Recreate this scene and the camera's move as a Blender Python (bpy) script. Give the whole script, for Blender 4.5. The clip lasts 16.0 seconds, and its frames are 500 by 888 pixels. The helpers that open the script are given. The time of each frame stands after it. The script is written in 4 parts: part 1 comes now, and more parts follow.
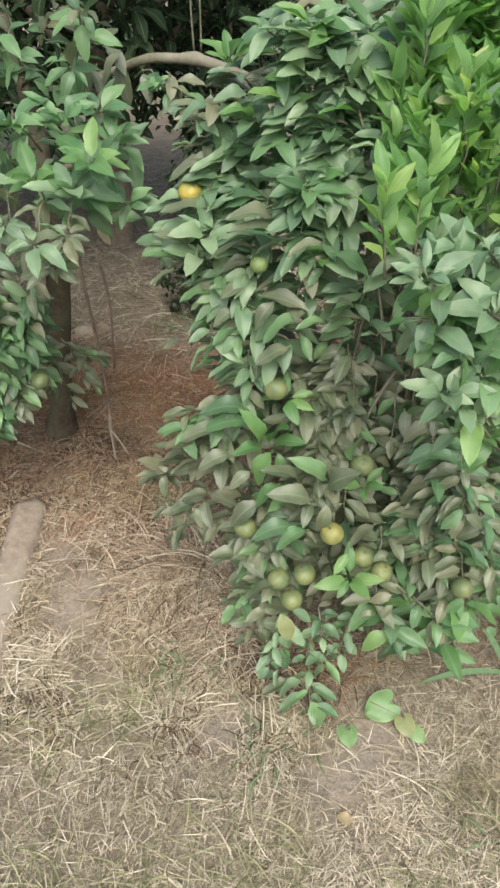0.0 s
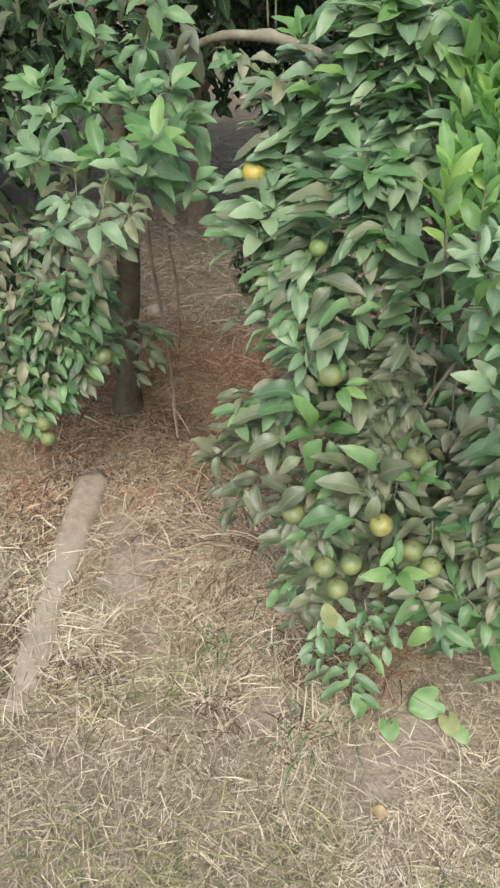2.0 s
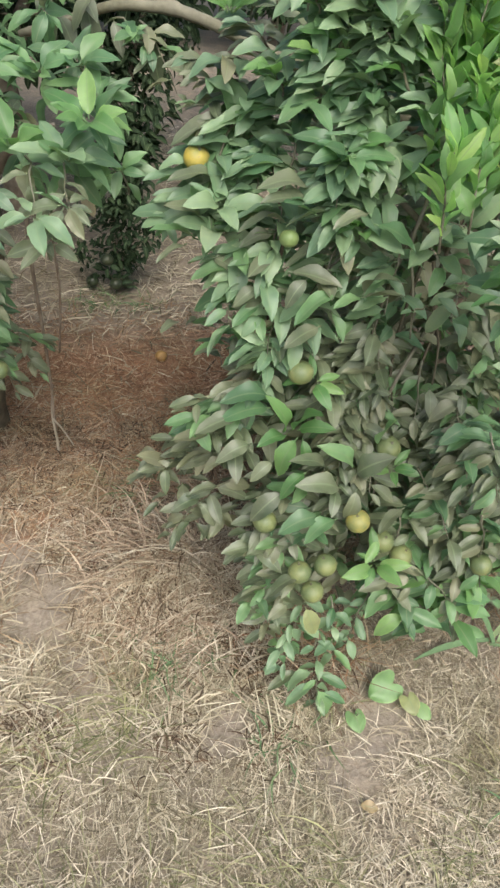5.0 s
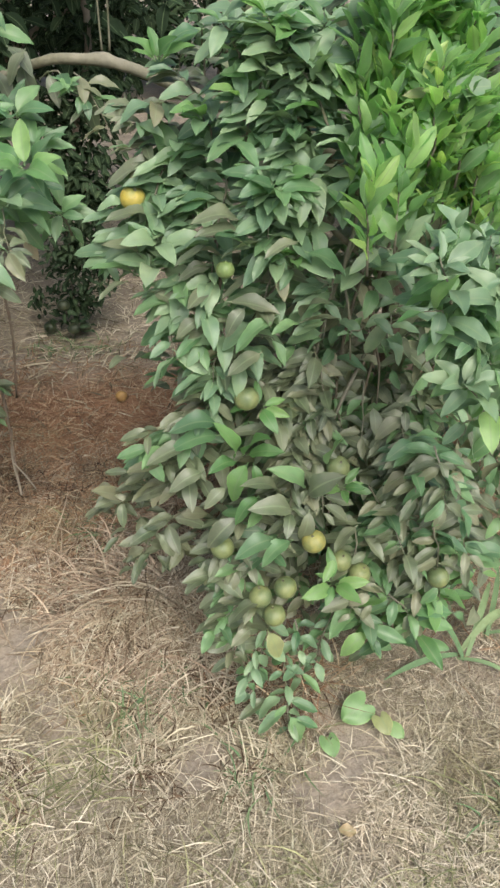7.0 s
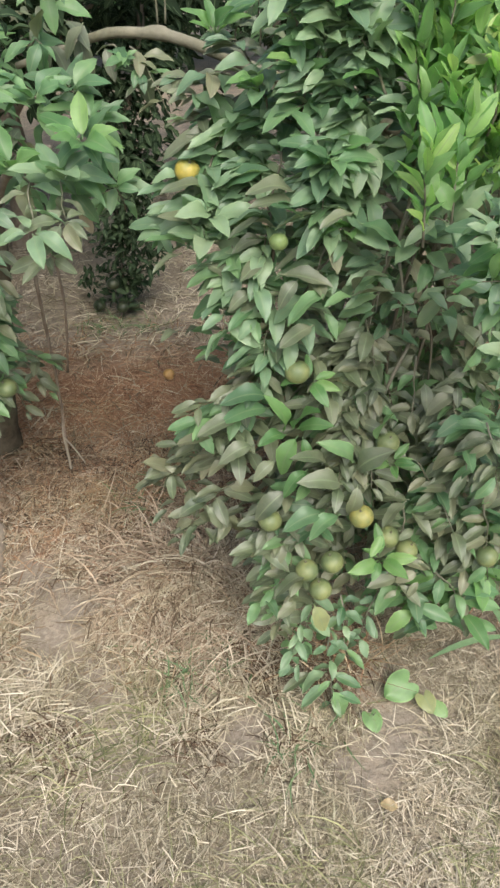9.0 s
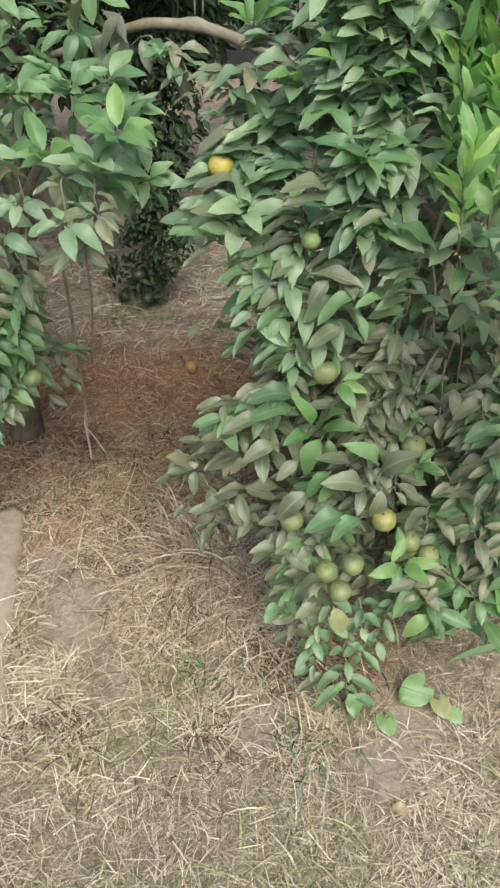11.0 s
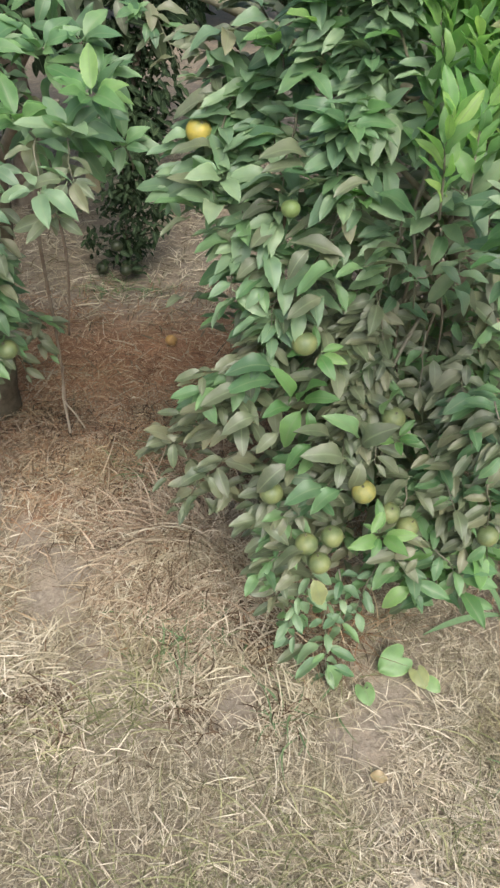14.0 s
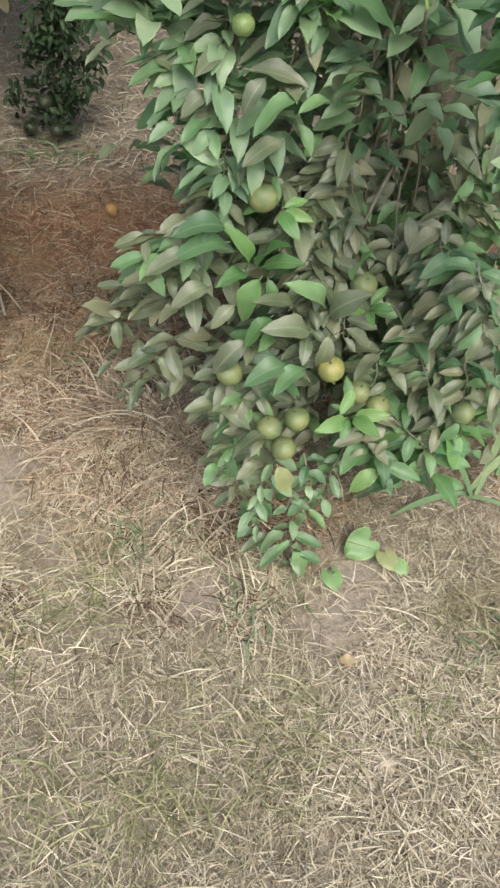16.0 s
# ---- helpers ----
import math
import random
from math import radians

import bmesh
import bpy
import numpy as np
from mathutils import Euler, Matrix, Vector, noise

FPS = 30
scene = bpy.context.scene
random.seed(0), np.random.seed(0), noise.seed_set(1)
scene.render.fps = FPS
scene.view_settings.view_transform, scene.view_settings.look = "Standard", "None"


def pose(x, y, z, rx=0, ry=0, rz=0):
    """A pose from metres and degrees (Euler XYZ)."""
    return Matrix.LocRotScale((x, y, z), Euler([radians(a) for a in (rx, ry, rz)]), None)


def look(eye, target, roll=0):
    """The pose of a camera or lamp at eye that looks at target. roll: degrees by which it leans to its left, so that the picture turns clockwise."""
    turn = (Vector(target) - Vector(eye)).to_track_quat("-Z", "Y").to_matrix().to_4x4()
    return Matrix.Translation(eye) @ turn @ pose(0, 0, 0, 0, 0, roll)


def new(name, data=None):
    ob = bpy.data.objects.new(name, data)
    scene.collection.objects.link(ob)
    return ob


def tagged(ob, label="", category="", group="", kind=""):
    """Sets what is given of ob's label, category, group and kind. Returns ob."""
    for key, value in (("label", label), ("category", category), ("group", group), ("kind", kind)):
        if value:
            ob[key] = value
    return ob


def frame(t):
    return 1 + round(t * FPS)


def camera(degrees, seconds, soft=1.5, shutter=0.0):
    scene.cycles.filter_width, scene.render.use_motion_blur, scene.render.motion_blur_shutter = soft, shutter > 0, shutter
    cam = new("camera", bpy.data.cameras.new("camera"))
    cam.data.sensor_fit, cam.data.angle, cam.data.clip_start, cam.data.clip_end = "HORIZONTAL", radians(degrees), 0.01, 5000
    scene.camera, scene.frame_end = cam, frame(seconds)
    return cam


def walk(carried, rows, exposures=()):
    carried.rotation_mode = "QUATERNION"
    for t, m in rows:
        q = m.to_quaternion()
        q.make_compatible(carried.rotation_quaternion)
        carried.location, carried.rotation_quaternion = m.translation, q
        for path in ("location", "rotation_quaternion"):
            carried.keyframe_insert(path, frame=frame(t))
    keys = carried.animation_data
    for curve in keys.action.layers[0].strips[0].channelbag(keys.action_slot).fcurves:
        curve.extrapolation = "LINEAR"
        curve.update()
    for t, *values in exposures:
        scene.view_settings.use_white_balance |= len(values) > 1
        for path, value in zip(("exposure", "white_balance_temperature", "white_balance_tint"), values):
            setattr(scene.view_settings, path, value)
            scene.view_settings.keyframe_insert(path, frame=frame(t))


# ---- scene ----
cam = camera(38.0, 16.0, soft=2.6)
PATH = [
    (0, (0.213, 0.085, 2.041), (0.065, 1.639, 0.791), -1.2),
    (0.5, (0.286, 0.069, 2.043), (0.203, 1.593, 0.752), 1.5),
    (1, (0.281, 0.063, 2.044), (0.082, 1.567, 0.742), -2.8),
    (1.5, (0.269, 0.059, 2.038), (0.029, 1.588, 0.772), -2.5),
    (2, (0.265, 0.102, 2.035), (-0.08, 1.599, 0.755), -3.0),
    (2.5, (0.266, 0.138, 2.006), (-0.096, 1.58, 0.668), -7.5),
    (3, (0.143, 0.15, 1.995), (-0.1, 1.666, 0.713), -6.8),
    (3.5, (-0.062, 0.183, 1.992), (-0.166, 1.711, 0.706), -5.2),
    (4, (-0.133, 0.213, 1.988), (-0.051, 1.724, 0.68), 0.5),
    (4.5, (-0.136, 0.203, 1.984), (0.08, 1.707, 0.684), 4.0),
    (4.7, (-0.139, 0.207, 1.985), (0.068, 1.709, 0.681), 4.3),
    (6.8, (-0.095, 0.169, 1.991), (0.191, 1.724, 0.765), 2.9),
    (7, (-0.088, 0.158, 1.987), (0.194, 1.72, 0.771), 2.2),
    (7.5, (-0.076, 0.155, 1.986), (0.155, 1.72, 0.762), 0.5),
    (8, (-0.083, 0.155, 1.975), (0.1, 1.7, 0.719), 0.2),
    (8.5, (-0.094, 0.145, 1.971), (0.093, 1.673, 0.694), 1.1),
    (9, (-0.108, 0.138, 1.971), (0.057, 1.689, 0.719), 0.6),
    (9.5, (-0.106, 0.151, 1.971), (0.027, 1.692, 0.703), 0.7),
    (10, (-0.104, 0.155, 1.964), (0.036, 1.678, 0.675), 1.1),
    (10.2, (-0.122, 0.155, 1.971), (0.008, 1.697, 0.704), 1.4),
    (12.3, (-0.126, 0.169, 1.978), (-0.014, 1.681, 0.674), 1.5),
    (12.5, (-0.11, 0.18, 1.966), (0.02, 1.683, 0.653), 1.4),
    (13, (-0.117, 0.166, 1.969), (0.068, 1.676, 0.671), 2.2),
    (13.5, (-0.123, 0.152, 1.964), (0.012, 1.667, 0.666), 2.2),
    (14, (-0.119, 0.161, 1.962), (0.049, 1.655, 0.643), 2.7),
    (14.5, (-0.128, 0.169, 1.967), (0.117, 1.667, 0.664), 3.3),
    (15, (-0.143, 0.176, 1.941), (0.211, 1.6, 0.582), 6.9),
    (15.5, (-0.155, 0.19, 1.918), (0.191, 1.579, 0.522), 7.4),
    (16, (-0.108, 0.276, 1.835), (0.167, 1.528, 0.3), 5.2),
]
walk(cam, [(t, look(eye, target, roll)) for t, eye, target, roll in PATH])

# ---- world and light: thin overcast, soft sun from high behind the camera ----
world = bpy.data.worlds.new("overcast_sky")
scene.world = world
world.use_nodes = True
wn, wl = world.node_tree.nodes, world.node_tree.links
sky = wn.new("ShaderNodeTexSky")
sky.sky_type = "NISHITA"
sky.sun_disc = False
sky.sun_elevation, sky.sun_rotation = radians(53), radians(170)
sky.dust_density, sky.air_density = 4.0, 1.0
wn["Background"].inputs["Strength"].default_value = 0.15
wl.new(sky.outputs["Color"], wn["Background"].inputs["Color"])
sun = new("sun", bpy.data.lights.new("sun", "SUN"))
sun.data.energy, sun.data.angle, sun.data.color = 2.5, radians(40), (1.0, 0.97, 0.93)
sun.matrix_world = look((1.0, -5.2, 7.1), (0, 0, 0))
scene.view_settings.exposure = 0.51


# ---- materials ----
def material(name, rough=0.6, spec=0.3):
    mat = bpy.data.materials.new(name)
    mat.use_nodes = True
    bsdf = mat.node_tree.nodes["Principled BSDF"]
    bsdf.inputs["Roughness"].default_value = rough
    bsdf.inputs["Specular IOR Level"].default_value = spec
    return mat, mat.node_tree.nodes, mat.node_tree.links, bsdf


def mix(nodes, links, fac, a, b, mode="MIX"):
    m = nodes.new("ShaderNodeMix")
    m.data_type, m.blend_type = "RGBA", mode
    for key, value in ((0, fac), (6, a), (7, b)):
        if isinstance(value, (float, int)):
            m.inputs[key].default_value = value
        elif isinstance(value, tuple):
            m.inputs[key].default_value = (*value, 1)
        else:
            links.new(value, m.inputs[key])
    return m.outputs[2]


def noise_tex(nodes, links, coord, scale, detail=3.0, rough=0.55):
    n = nodes.new("ShaderNodeTexNoise")
    n.inputs["Scale"].default_value, n.inputs["Detail"].default_value, n.inputs["Roughness"].default_value = scale, detail, rough
    links.new(coord, n.inputs["Vector"])
    return n.outputs["Fac"]


def ramp(nodes, links, fac, stops):
    r = nodes.new("ShaderNodeValToRGB")
    els = r.color_ramp.elements
    while len(els) < len(stops):
        els.new(0.5)
    for e, (p, c) in zip(els, stops):
        e.position, e.color = p, (*c, 1)
    links.new(fac, r.inputs["Fac"])
    return r.outputs["Color"]


def bump(nodes, links, bsdf, height, strength, distance):
    b = nodes.new("ShaderNodeBump")
    b.inputs["Strength"].default_value, b.inputs["Distance"].default_value = strength, distance
    links.new(height, b.inputs["Height"])
    links.new(b.outputs["Normal"], bsdf.inputs["Normal"])


def picker(nodes, links):
    """A number of its own for each leaf, loose or joined."""
    info, geo, add, fract = nodes.new("ShaderNodeObjectInfo"), nodes.new("ShaderNodeNewGeometry"), nodes.new("ShaderNodeMath"), nodes.new("ShaderNodeMath")
    fract.operation = "FRACT"
    links.new(info.outputs["Random"], add.inputs[0])
    links.new(geo.outputs["Random Per Island"], add.inputs[1])
    links.new(add.outputs[0], fract.inputs[0])
    return fract.outputs[0], geo.outputs["Position"]


def leaf_material(name, stops, dust, thin, rough=0.44):
    mat, n, l, bsdf = material(name, rough, 0.55)
    pick, place = picker(n, l)
    col = ramp(n, l, pick, stops)
    uv = n.new("ShaderNodeUVMap")
    sep = n.new("ShaderNodeSeparateXYZ")
    l.new(uv.outputs["UV"], sep.inputs[0])
    # pale midrib
    off = n.new("ShaderNodeMath"); off.operation = "SUBTRACT"; off.inputs[1].default_value = 0.5
    l.new(sep.outputs["X"], off.inputs[0])
    ab = n.new("ShaderNodeMath"); ab.operation = "ABSOLUTE"; l.new(off.outputs[0], ab.inputs[0])
    rib = ramp(n, l, ab.outputs[0], [(0.0, (1, 1, 1)), (0.035, (0.55, 0.55, 0.55)), (0.06, (0, 0, 0))])
    ribf = n.new("ShaderNodeMath"); ribf.operation = "MULTIPLY"; ribf.inputs[1].default_value = 0.45
    l.new(rib, ribf.inputs[0])
    blotch = noise_tex(n, l, place, 38.0, 4.0)
    mottled = mix(n, l, ramp(n, l, blotch, [(0.3, (0, 0, 0)), (0.75, (0.55, 0.55, 0.55))]), col, mix(n, l, 1.0, col, (1.5, 1.45, 1.2), "MULTIPLY"))
    ribbed = mix(n, l, ribf.outputs[0], mottled, (0.22, 0.30, 0.15))
    rim = ramp(n, l, ab.outputs[0], [(0.44, (0, 0, 0)), (0.495, (0.5, 0.5, 0.5))])
    ribbed = mix(n, l, rim, ribbed, mix(n, l, 1.0, ribbed, (1.9, 1.75, 1.6), "MULTIPLY"))
    film = noise_tex(n, l, place, 11.0, 5.0, 0.65)
    cover = n.new("ShaderNodeMath"); cover.operation = "MULTIPLY"; cover.inputs[1].default_value = dust
    l.new(ramp(n, l, film, [(0.32, (0.1, 0.1, 0.1)), (0.68, (1, 1, 1))]), cover.inputs[0])
    dusty = mix(n, l, cover.outputs[0], ribbed, (0.315, 0.30, 0.215))
    l.new(dusty, bsdf.inputs["Base Color"])
    # side veins
    wave = n.new("ShaderNodeTexWave")
    wave.inputs["Scale"].default_value, wave.inputs["Distortion"].default_value = 5.0, 1.5
    comb = n.new("ShaderNodeCombineXYZ")
    slant = n.new("ShaderNodeMath"); slant.operation = "MULTIPLY_ADD"; slant.inputs[1].default_value = -0.7
    l.new(ab.outputs[0], slant.inputs[0]); l.new(sep.outputs["Y"], slant.inputs[2])
    l.new(slant.outputs[0], comb.inputs[0]); l.new(comb.outputs[0], wave.inputs["Vector"])
    bump(n, l, bsdf, wave.outputs["Fac"], 0.10, 0.0015)
    trans = n.new("ShaderNodeBsdfTranslucent")
    l.new(mix(n, l, 1.0, dusty, (1.2, 1.4, 0.8), "MULTIPLY"), trans.inputs["Color"])
    ms = n.new("ShaderNodeMixShader")
    ms.inputs[0].default_value = thin
    l.new(bsdf.outputs[0], ms.inputs[1]); l.new(trans.outputs[0], ms.inputs[2])
    l.new(ms.outputs[0], n["Material Output"].inputs["Surface"])
    return mat


M_DUSTY = leaf_material("dusty_leaf", [(0.0, (0.040, 0.070, 0.034)), (0.4, (0.064, 0.100, 0.050)), (0.75, (0.098, 0.132, 0.068)), (1.0, (0.150, 0.156, 0.088))], 0.41, 0.18)
M_SAGE = leaf_material("sage_green_leaf", [(0.0, (0.085, 0.170, 0.098)), (0.5, (0.138, 0.242, 0.138)), (1.0, (0.205, 0.312, 0.178))], 0.20, 0.28)
M_PALELEAF = leaf_material("pale_dusty_leaf", [(0.0, (0.10, 0.19, 0.10)), (0.5, (0.15, 0.245, 0.135)), (1.0, (0.21, 0.295, 0.18))], 0.30, 0.22)
M_LIME = leaf_material("young_lime_leaf", [(0.0, (0.125, 0.29, 0.095)), (0.5, (0.195, 0.38, 0.13)), (0.85, (0.265, 0.45, 0.145)), (1.0, (0.40, 0.53, 0.175))], 0.16, 0.5, 0.45)
M_GREEN = leaf_material("green_leaf", [(0.0, (0.052, 0.128, 0.062)), (0.5, (0.092, 0.202, 0.090)), (1.0, (0.150, 0.28, 0.118))], 0.16, 0.3)
M_FRESH = leaf_material("fresh_leaf", [(0.0, (0.07, 0.175, 0.06)), (0.5, (0.105, 0.235, 0.08)), (0.85, (0.15, 0.295, 0.10)), (1.0, (0.22, 0.37, 0.13))], 0.12, 0.4)
M_YELLOW = leaf_material("yellowing_leaf", [(0.0, (0.22, 0.26, 0.11)), (1.0, (0.28, 0.31, 0.14))], 0.2, 0.3)
M_WEED = leaf_material("weed_leaf", [(0.0, (0.15, 0.28, 0.11)), (1.0, (0.21, 0.34, 0.14))], 0.12, 0.3)
M_DRYLEAF = leaf_material("withered_leaf", [(0.0, (0.28, 0.245, 0.18)), (1.0, (0.42, 0.375, 0.29))], 0.2, 0.2)
M_TANLEAF = leaf_material("tan_dead_leaf", [(0.0, (0.22, 0.17, 0.09)), (1.0, (0.30, 0.23, 0.13))], 0.1, 0.1)
# near-black greens: the crowns' shade is put into the leaf colour
M_SHADELEAF = leaf_material("shade_dark_leaf", [(0.0, (0.013, 0.029, 0.014)), (0.6, (0.020, 0.041, 0.019)), (1.0, (0.034, 0.058, 0.027))], 0.04, 0.06, 0.7)

M_SHADELEAF.node_tree.nodes["Principled BSDF"].inputs["Specular IOR Level"].default_value = 0.12  # gloss cut so sky sheen does not lift the painted shade


def bark_material(name, dark, light, scale=40.0, lichen=(0.30, 0.28, 0.22)):
    mat, n, l, bsdf = material(name, 0.85, 0.15)
    tc = n.new("ShaderNodeNewGeometry")
    f = noise_tex(n, l, tc.outputs["Position"], scale, 6.0, 0.7)
    g = noise_tex(n, l, tc.outputs["Position"], scale * 0.2, 3.0)
    c = mix(n, l, ramp(n, l, g, [(0.35, (0, 0, 0)), (0.7, (0.6, 0.6, 0.6))]), ramp(n, l, f, [(0.25, dark), (0.75, light)]), lichen)
    l.new(c, bsdf.inputs["Base Color"])
    bump(n, l, bsdf, f, 0.6, 0.004)
    return mat


M_BARK = bark_material("citrus_bark", (0.10, 0.075, 0.055), (0.26, 0.21, 0.16))
M_TRUNK = bark_material("dark_olive_bark", (0.045, 0.036, 0.025), (0.13, 0.105, 0.07), 40.0, (0.15, 0.15, 0.10))
M_LIMB = bark_material("pale_limb_bark", (0.06, 0.06, 0.036), (0.19, 0.185, 0.115))
M_TWIG = bark_material("green_brown_twig", (0.06, 0.065, 0.04), (0.15, 0.15, 0.09), 90.0)
M_POLE = bark_material("weathered_pole", (0.17, 0.135, 0.10), (0.37, 0.31, 0.24), 26.0)
M_DRYTWIG = bark_material("dry_twig", (0.12, 0.08, 0.06), (0.30, 0.23, 0.17), 60.0)


def fruit_material(name, green, ripe, bias):
    mat, n, l, bsdf = material(name, 0.42, 0.45)
    geo = n.new("ShaderNodeNewGeometry")
    f = noise_tex(n, l, geo.outputs["Position"], 22.0, 3.0)
    c = ramp(n, l, f, [(bias, green), (bias + 0.3, ripe)])
    pore = n.new("ShaderNodeTexVoronoi")
    pore.inputs["Scale"].default_value = 420.0
    l.new(geo.outputs["Position"], pore.inputs["Vector"])
    speck = noise_tex(n, l, geo.outputs["Position"], 160.0, 2.0)
    c = mix(n, l, ramp(n, l, speck, [(0.62, (0, 0, 0)), (0.72, (0.5, 0.5, 0.5))]), c, (0.22, 0.19, 0.10))
    l.new(c, bsdf.inputs["Base Color"])
    bump(n, l, bsdf, pore.outputs["Distance"], 0.35, 0.002)
    return mat


M_RIPE = fruit_material("ripening_yellow_rind", (0.19, 0.21, 0.065), (0.42, 0.33, 0.06), 0.36)
M_HALF = fruit_material("yellow_green_rind", (0.18, 0.20, 0.07), (0.40, 0.34, 0.085), 0.36)
M_LIGHT = fruit_material("pale_green_rind", (0.16, 0.23, 0.08), (0.27, 0.34, 0.12), 0.4)
M_ROT = fruit_material("rotting_rind", (0.20, 0.12, 0.05), (0.42, 0.25, 0.08), 0.35)
# darker copy of the green rind, shade of the branch put into its colour
M_SHADERIND = fruit_material("shaded_green_rind", (0.022, 0.034, 0.016), (0.05, 0.06, 0.028), 0.4)
M_UNRIPE = fruit_material("dull_green_rind", (0.11, 0.15, 0.065), (0.22, 0.24, 0.09), 0.4)


def straw_material(name, stops):
    mat, n, l, bsdf = material(name, 0.75, 0.2)
    pick, place = picker(n, l)
    c = ramp(n, l, pick, stops)
    f = noise_tex(n, l, place, 60.0, 3.0)
    wide = noise_tex(n, l, place, 3.2, 3.0)
    c = mix(n, l, 0.8, c, ramp(n, l, wide, [(0.30, (0.68, 0.69, 0.54)), (0.45, (0.90, 0.92, 0.83)), (0.58, (0.96, 0.97, 0.92)), (0.72, (1.17, 1.16, 1.08))]), "MULTIPLY")
    l.new(mix(n, l, ramp(n, l, f, [(0.35, (0, 0, 0)), (0.8, (0.5, 0.5, 0.5))]), c, mix(n, l, 1.0, c, (0.55, 0.5, 0.42), "MULTIPLY")), bsdf.inputs["Base Color"])
    return mat


M_STRAW = straw_material("dry_straw", [(0.0, (0.13, 0.105, 0.072)), (0.3, (0.23, 0.195, 0.14)), (0.7, (0.39, 0.34, 0.25)), (1.0, (0.60, 0.54, 0.42))])
M_RUST = straw_material("rusty_dead_grass", [(0.0, (0.165, 0.088, 0.054)), (0.4, (0.35, 0.205, 0.128)), (0.75, (0.47, 0.325, 0.212)), (1.0, (0.60, 0.49, 0.35))])
M_PALE = straw_material("bleached_straw", [(0.0, (0.33, 0.28, 0.20)), (0.5, (0.51, 0.44, 0.342)), (1.0, (0.72, 0.65, 0.53))])
M_BROAD = straw_material("broad_grass", [(0.0, (0.09, 0.16, 0.08)), (0.6, (0.145, 0.225, 0.115)), (1.0, (0.23, 0.30, 0.16))])
M_WHITE = straw_material("sun_bleached_blade", [(0.0, (0.42, 0.38, 0.28)), (1.0, (0.60, 0.56, 0.44))])
M_TAN = straw_material("tan_dead_grass", [(0.0, (0.15, 0.11, 0.078)), (0.4, (0.31, 0.228, 0.165)), (1.0, (0.57, 0.465, 0.355))])
M_OLIVE = straw_material("fading_grass", [(0.0, (0.12, 0.132, 0.065)), (0.5, (0.235, 0.235, 0.125)), (1.0, (0.42, 0.41, 0.23))])
M_BROWN = straw_material("decaying_grass", [(0.0, (0.060, 0.038, 0.026)), (0.5, (0.115, 0.078, 0.052)), (1.0, (0.20, 0.138, 0.092))])
M_GRASS = straw_material("green_grass", [(0.0, (0.08, 0.13, 0.065)), (0.6, (0.13, 0.19, 0.09)), (1.0, (0.24, 0.28, 0.14))])


def soil_material():
    mat, n, l, bsdf = material("dry_soil_and_litter", 0.95, 0.1)
    geo = n.new("ShaderNodeNewGeometry")
    place = geo.outputs["Position"]
    fine = noise_tex(n, l, place, 55.0, 6.0, 0.7)
    mid = noise_tex(n, l, place, 7.0, 4.0)
    pale = ramp(n, l, fine, [(0.25, (0.175, 0.147, 0.112)), (0.75, (0.355, 0.305, 0.24))])
    rust = ramp(n, l, fine, [(0.25, (0.185, 0.098, 0.058)), (0.75, (0.45, 0.268, 0.160))])
    # leaf litter lies in an oval between the two tree rows
    oval = n.new("ShaderNodeMapping"); oval.vector_type = "TEXTURE"
    oval.inputs["Location"].default_value, oval.inputs["Scale"].default_value = (0.1, 2.70, 0), (2.3, 0.74, 1.0)
    l.new(place, oval.inputs["Vector"])
    far = n.new("ShaderNodeVectorMath"); far.operation = "LENGTH"
    l.new(oval.outputs["Vector"], far.inputs[0])
    wob = n.new("ShaderNodeMath"); wob.operation = "MULTIPLY_ADD"; wob.inputs[1].default_value = 0.7
    l.new(mid, wob.inputs[0]); l.new(far.outputs["Value"], wob.inputs[2])
    half = n.new("ShaderNodeMath"); half.operation = "MULTIPLY"; half.inputs[1].default_value = 0.5
    l.new(wob.outputs[0], half.inputs[0])
    strip = ramp(n, l, half.outputs[0], [(0.48, (1, 1, 1)), (0.72, (0.0, 0.0, 0.0))])
    base = mix(n, l, strip, pale, rust)
    base = mix(n, l, ramp(n, l, mid, [(0.45, (0, 0, 0)), (0.62, (0.6, 0.6, 0.6))]), base, mix(n, l, 1.0, base, (1.35, 1.3, 1.22), "MULTIPLY"))
    l.new(base, bsdf.inputs["Base Color"])
    bump(n, l, bsdf, fine, 0.8, 0.012)
    return mat


M_SOIL = soil_material()
M_STONE = bark_material("pale_stone", (0.28, 0.23, 0.165), (0.46, 0.39, 0.29), 30.0)


# ---- mesh helpers ----
def mesh_data(name, verts, faces, mat, uvs=None, smooth=True):
    me = bpy.data.meshes.new(name)
    me.from_pydata([tuple(v) for v in verts], [], [tuple(f) for f in faces])
    if uvs is not None:
        layer = me.uv_layers.new(name="leaf")
        idx = np.zeros(len(me.loops), dtype=np.int32)
        me.loops.foreach_get("vertex_index", idx)
        layer.data.foreach_set("uv", np.asarray(uvs, dtype=np.float32)[idx].ravel())
    me.materials.append(mat)
    if smooth:
        me.polygons.foreach_set("use_smooth", np.ones(len(me.polygons), dtype=bool))
    return me


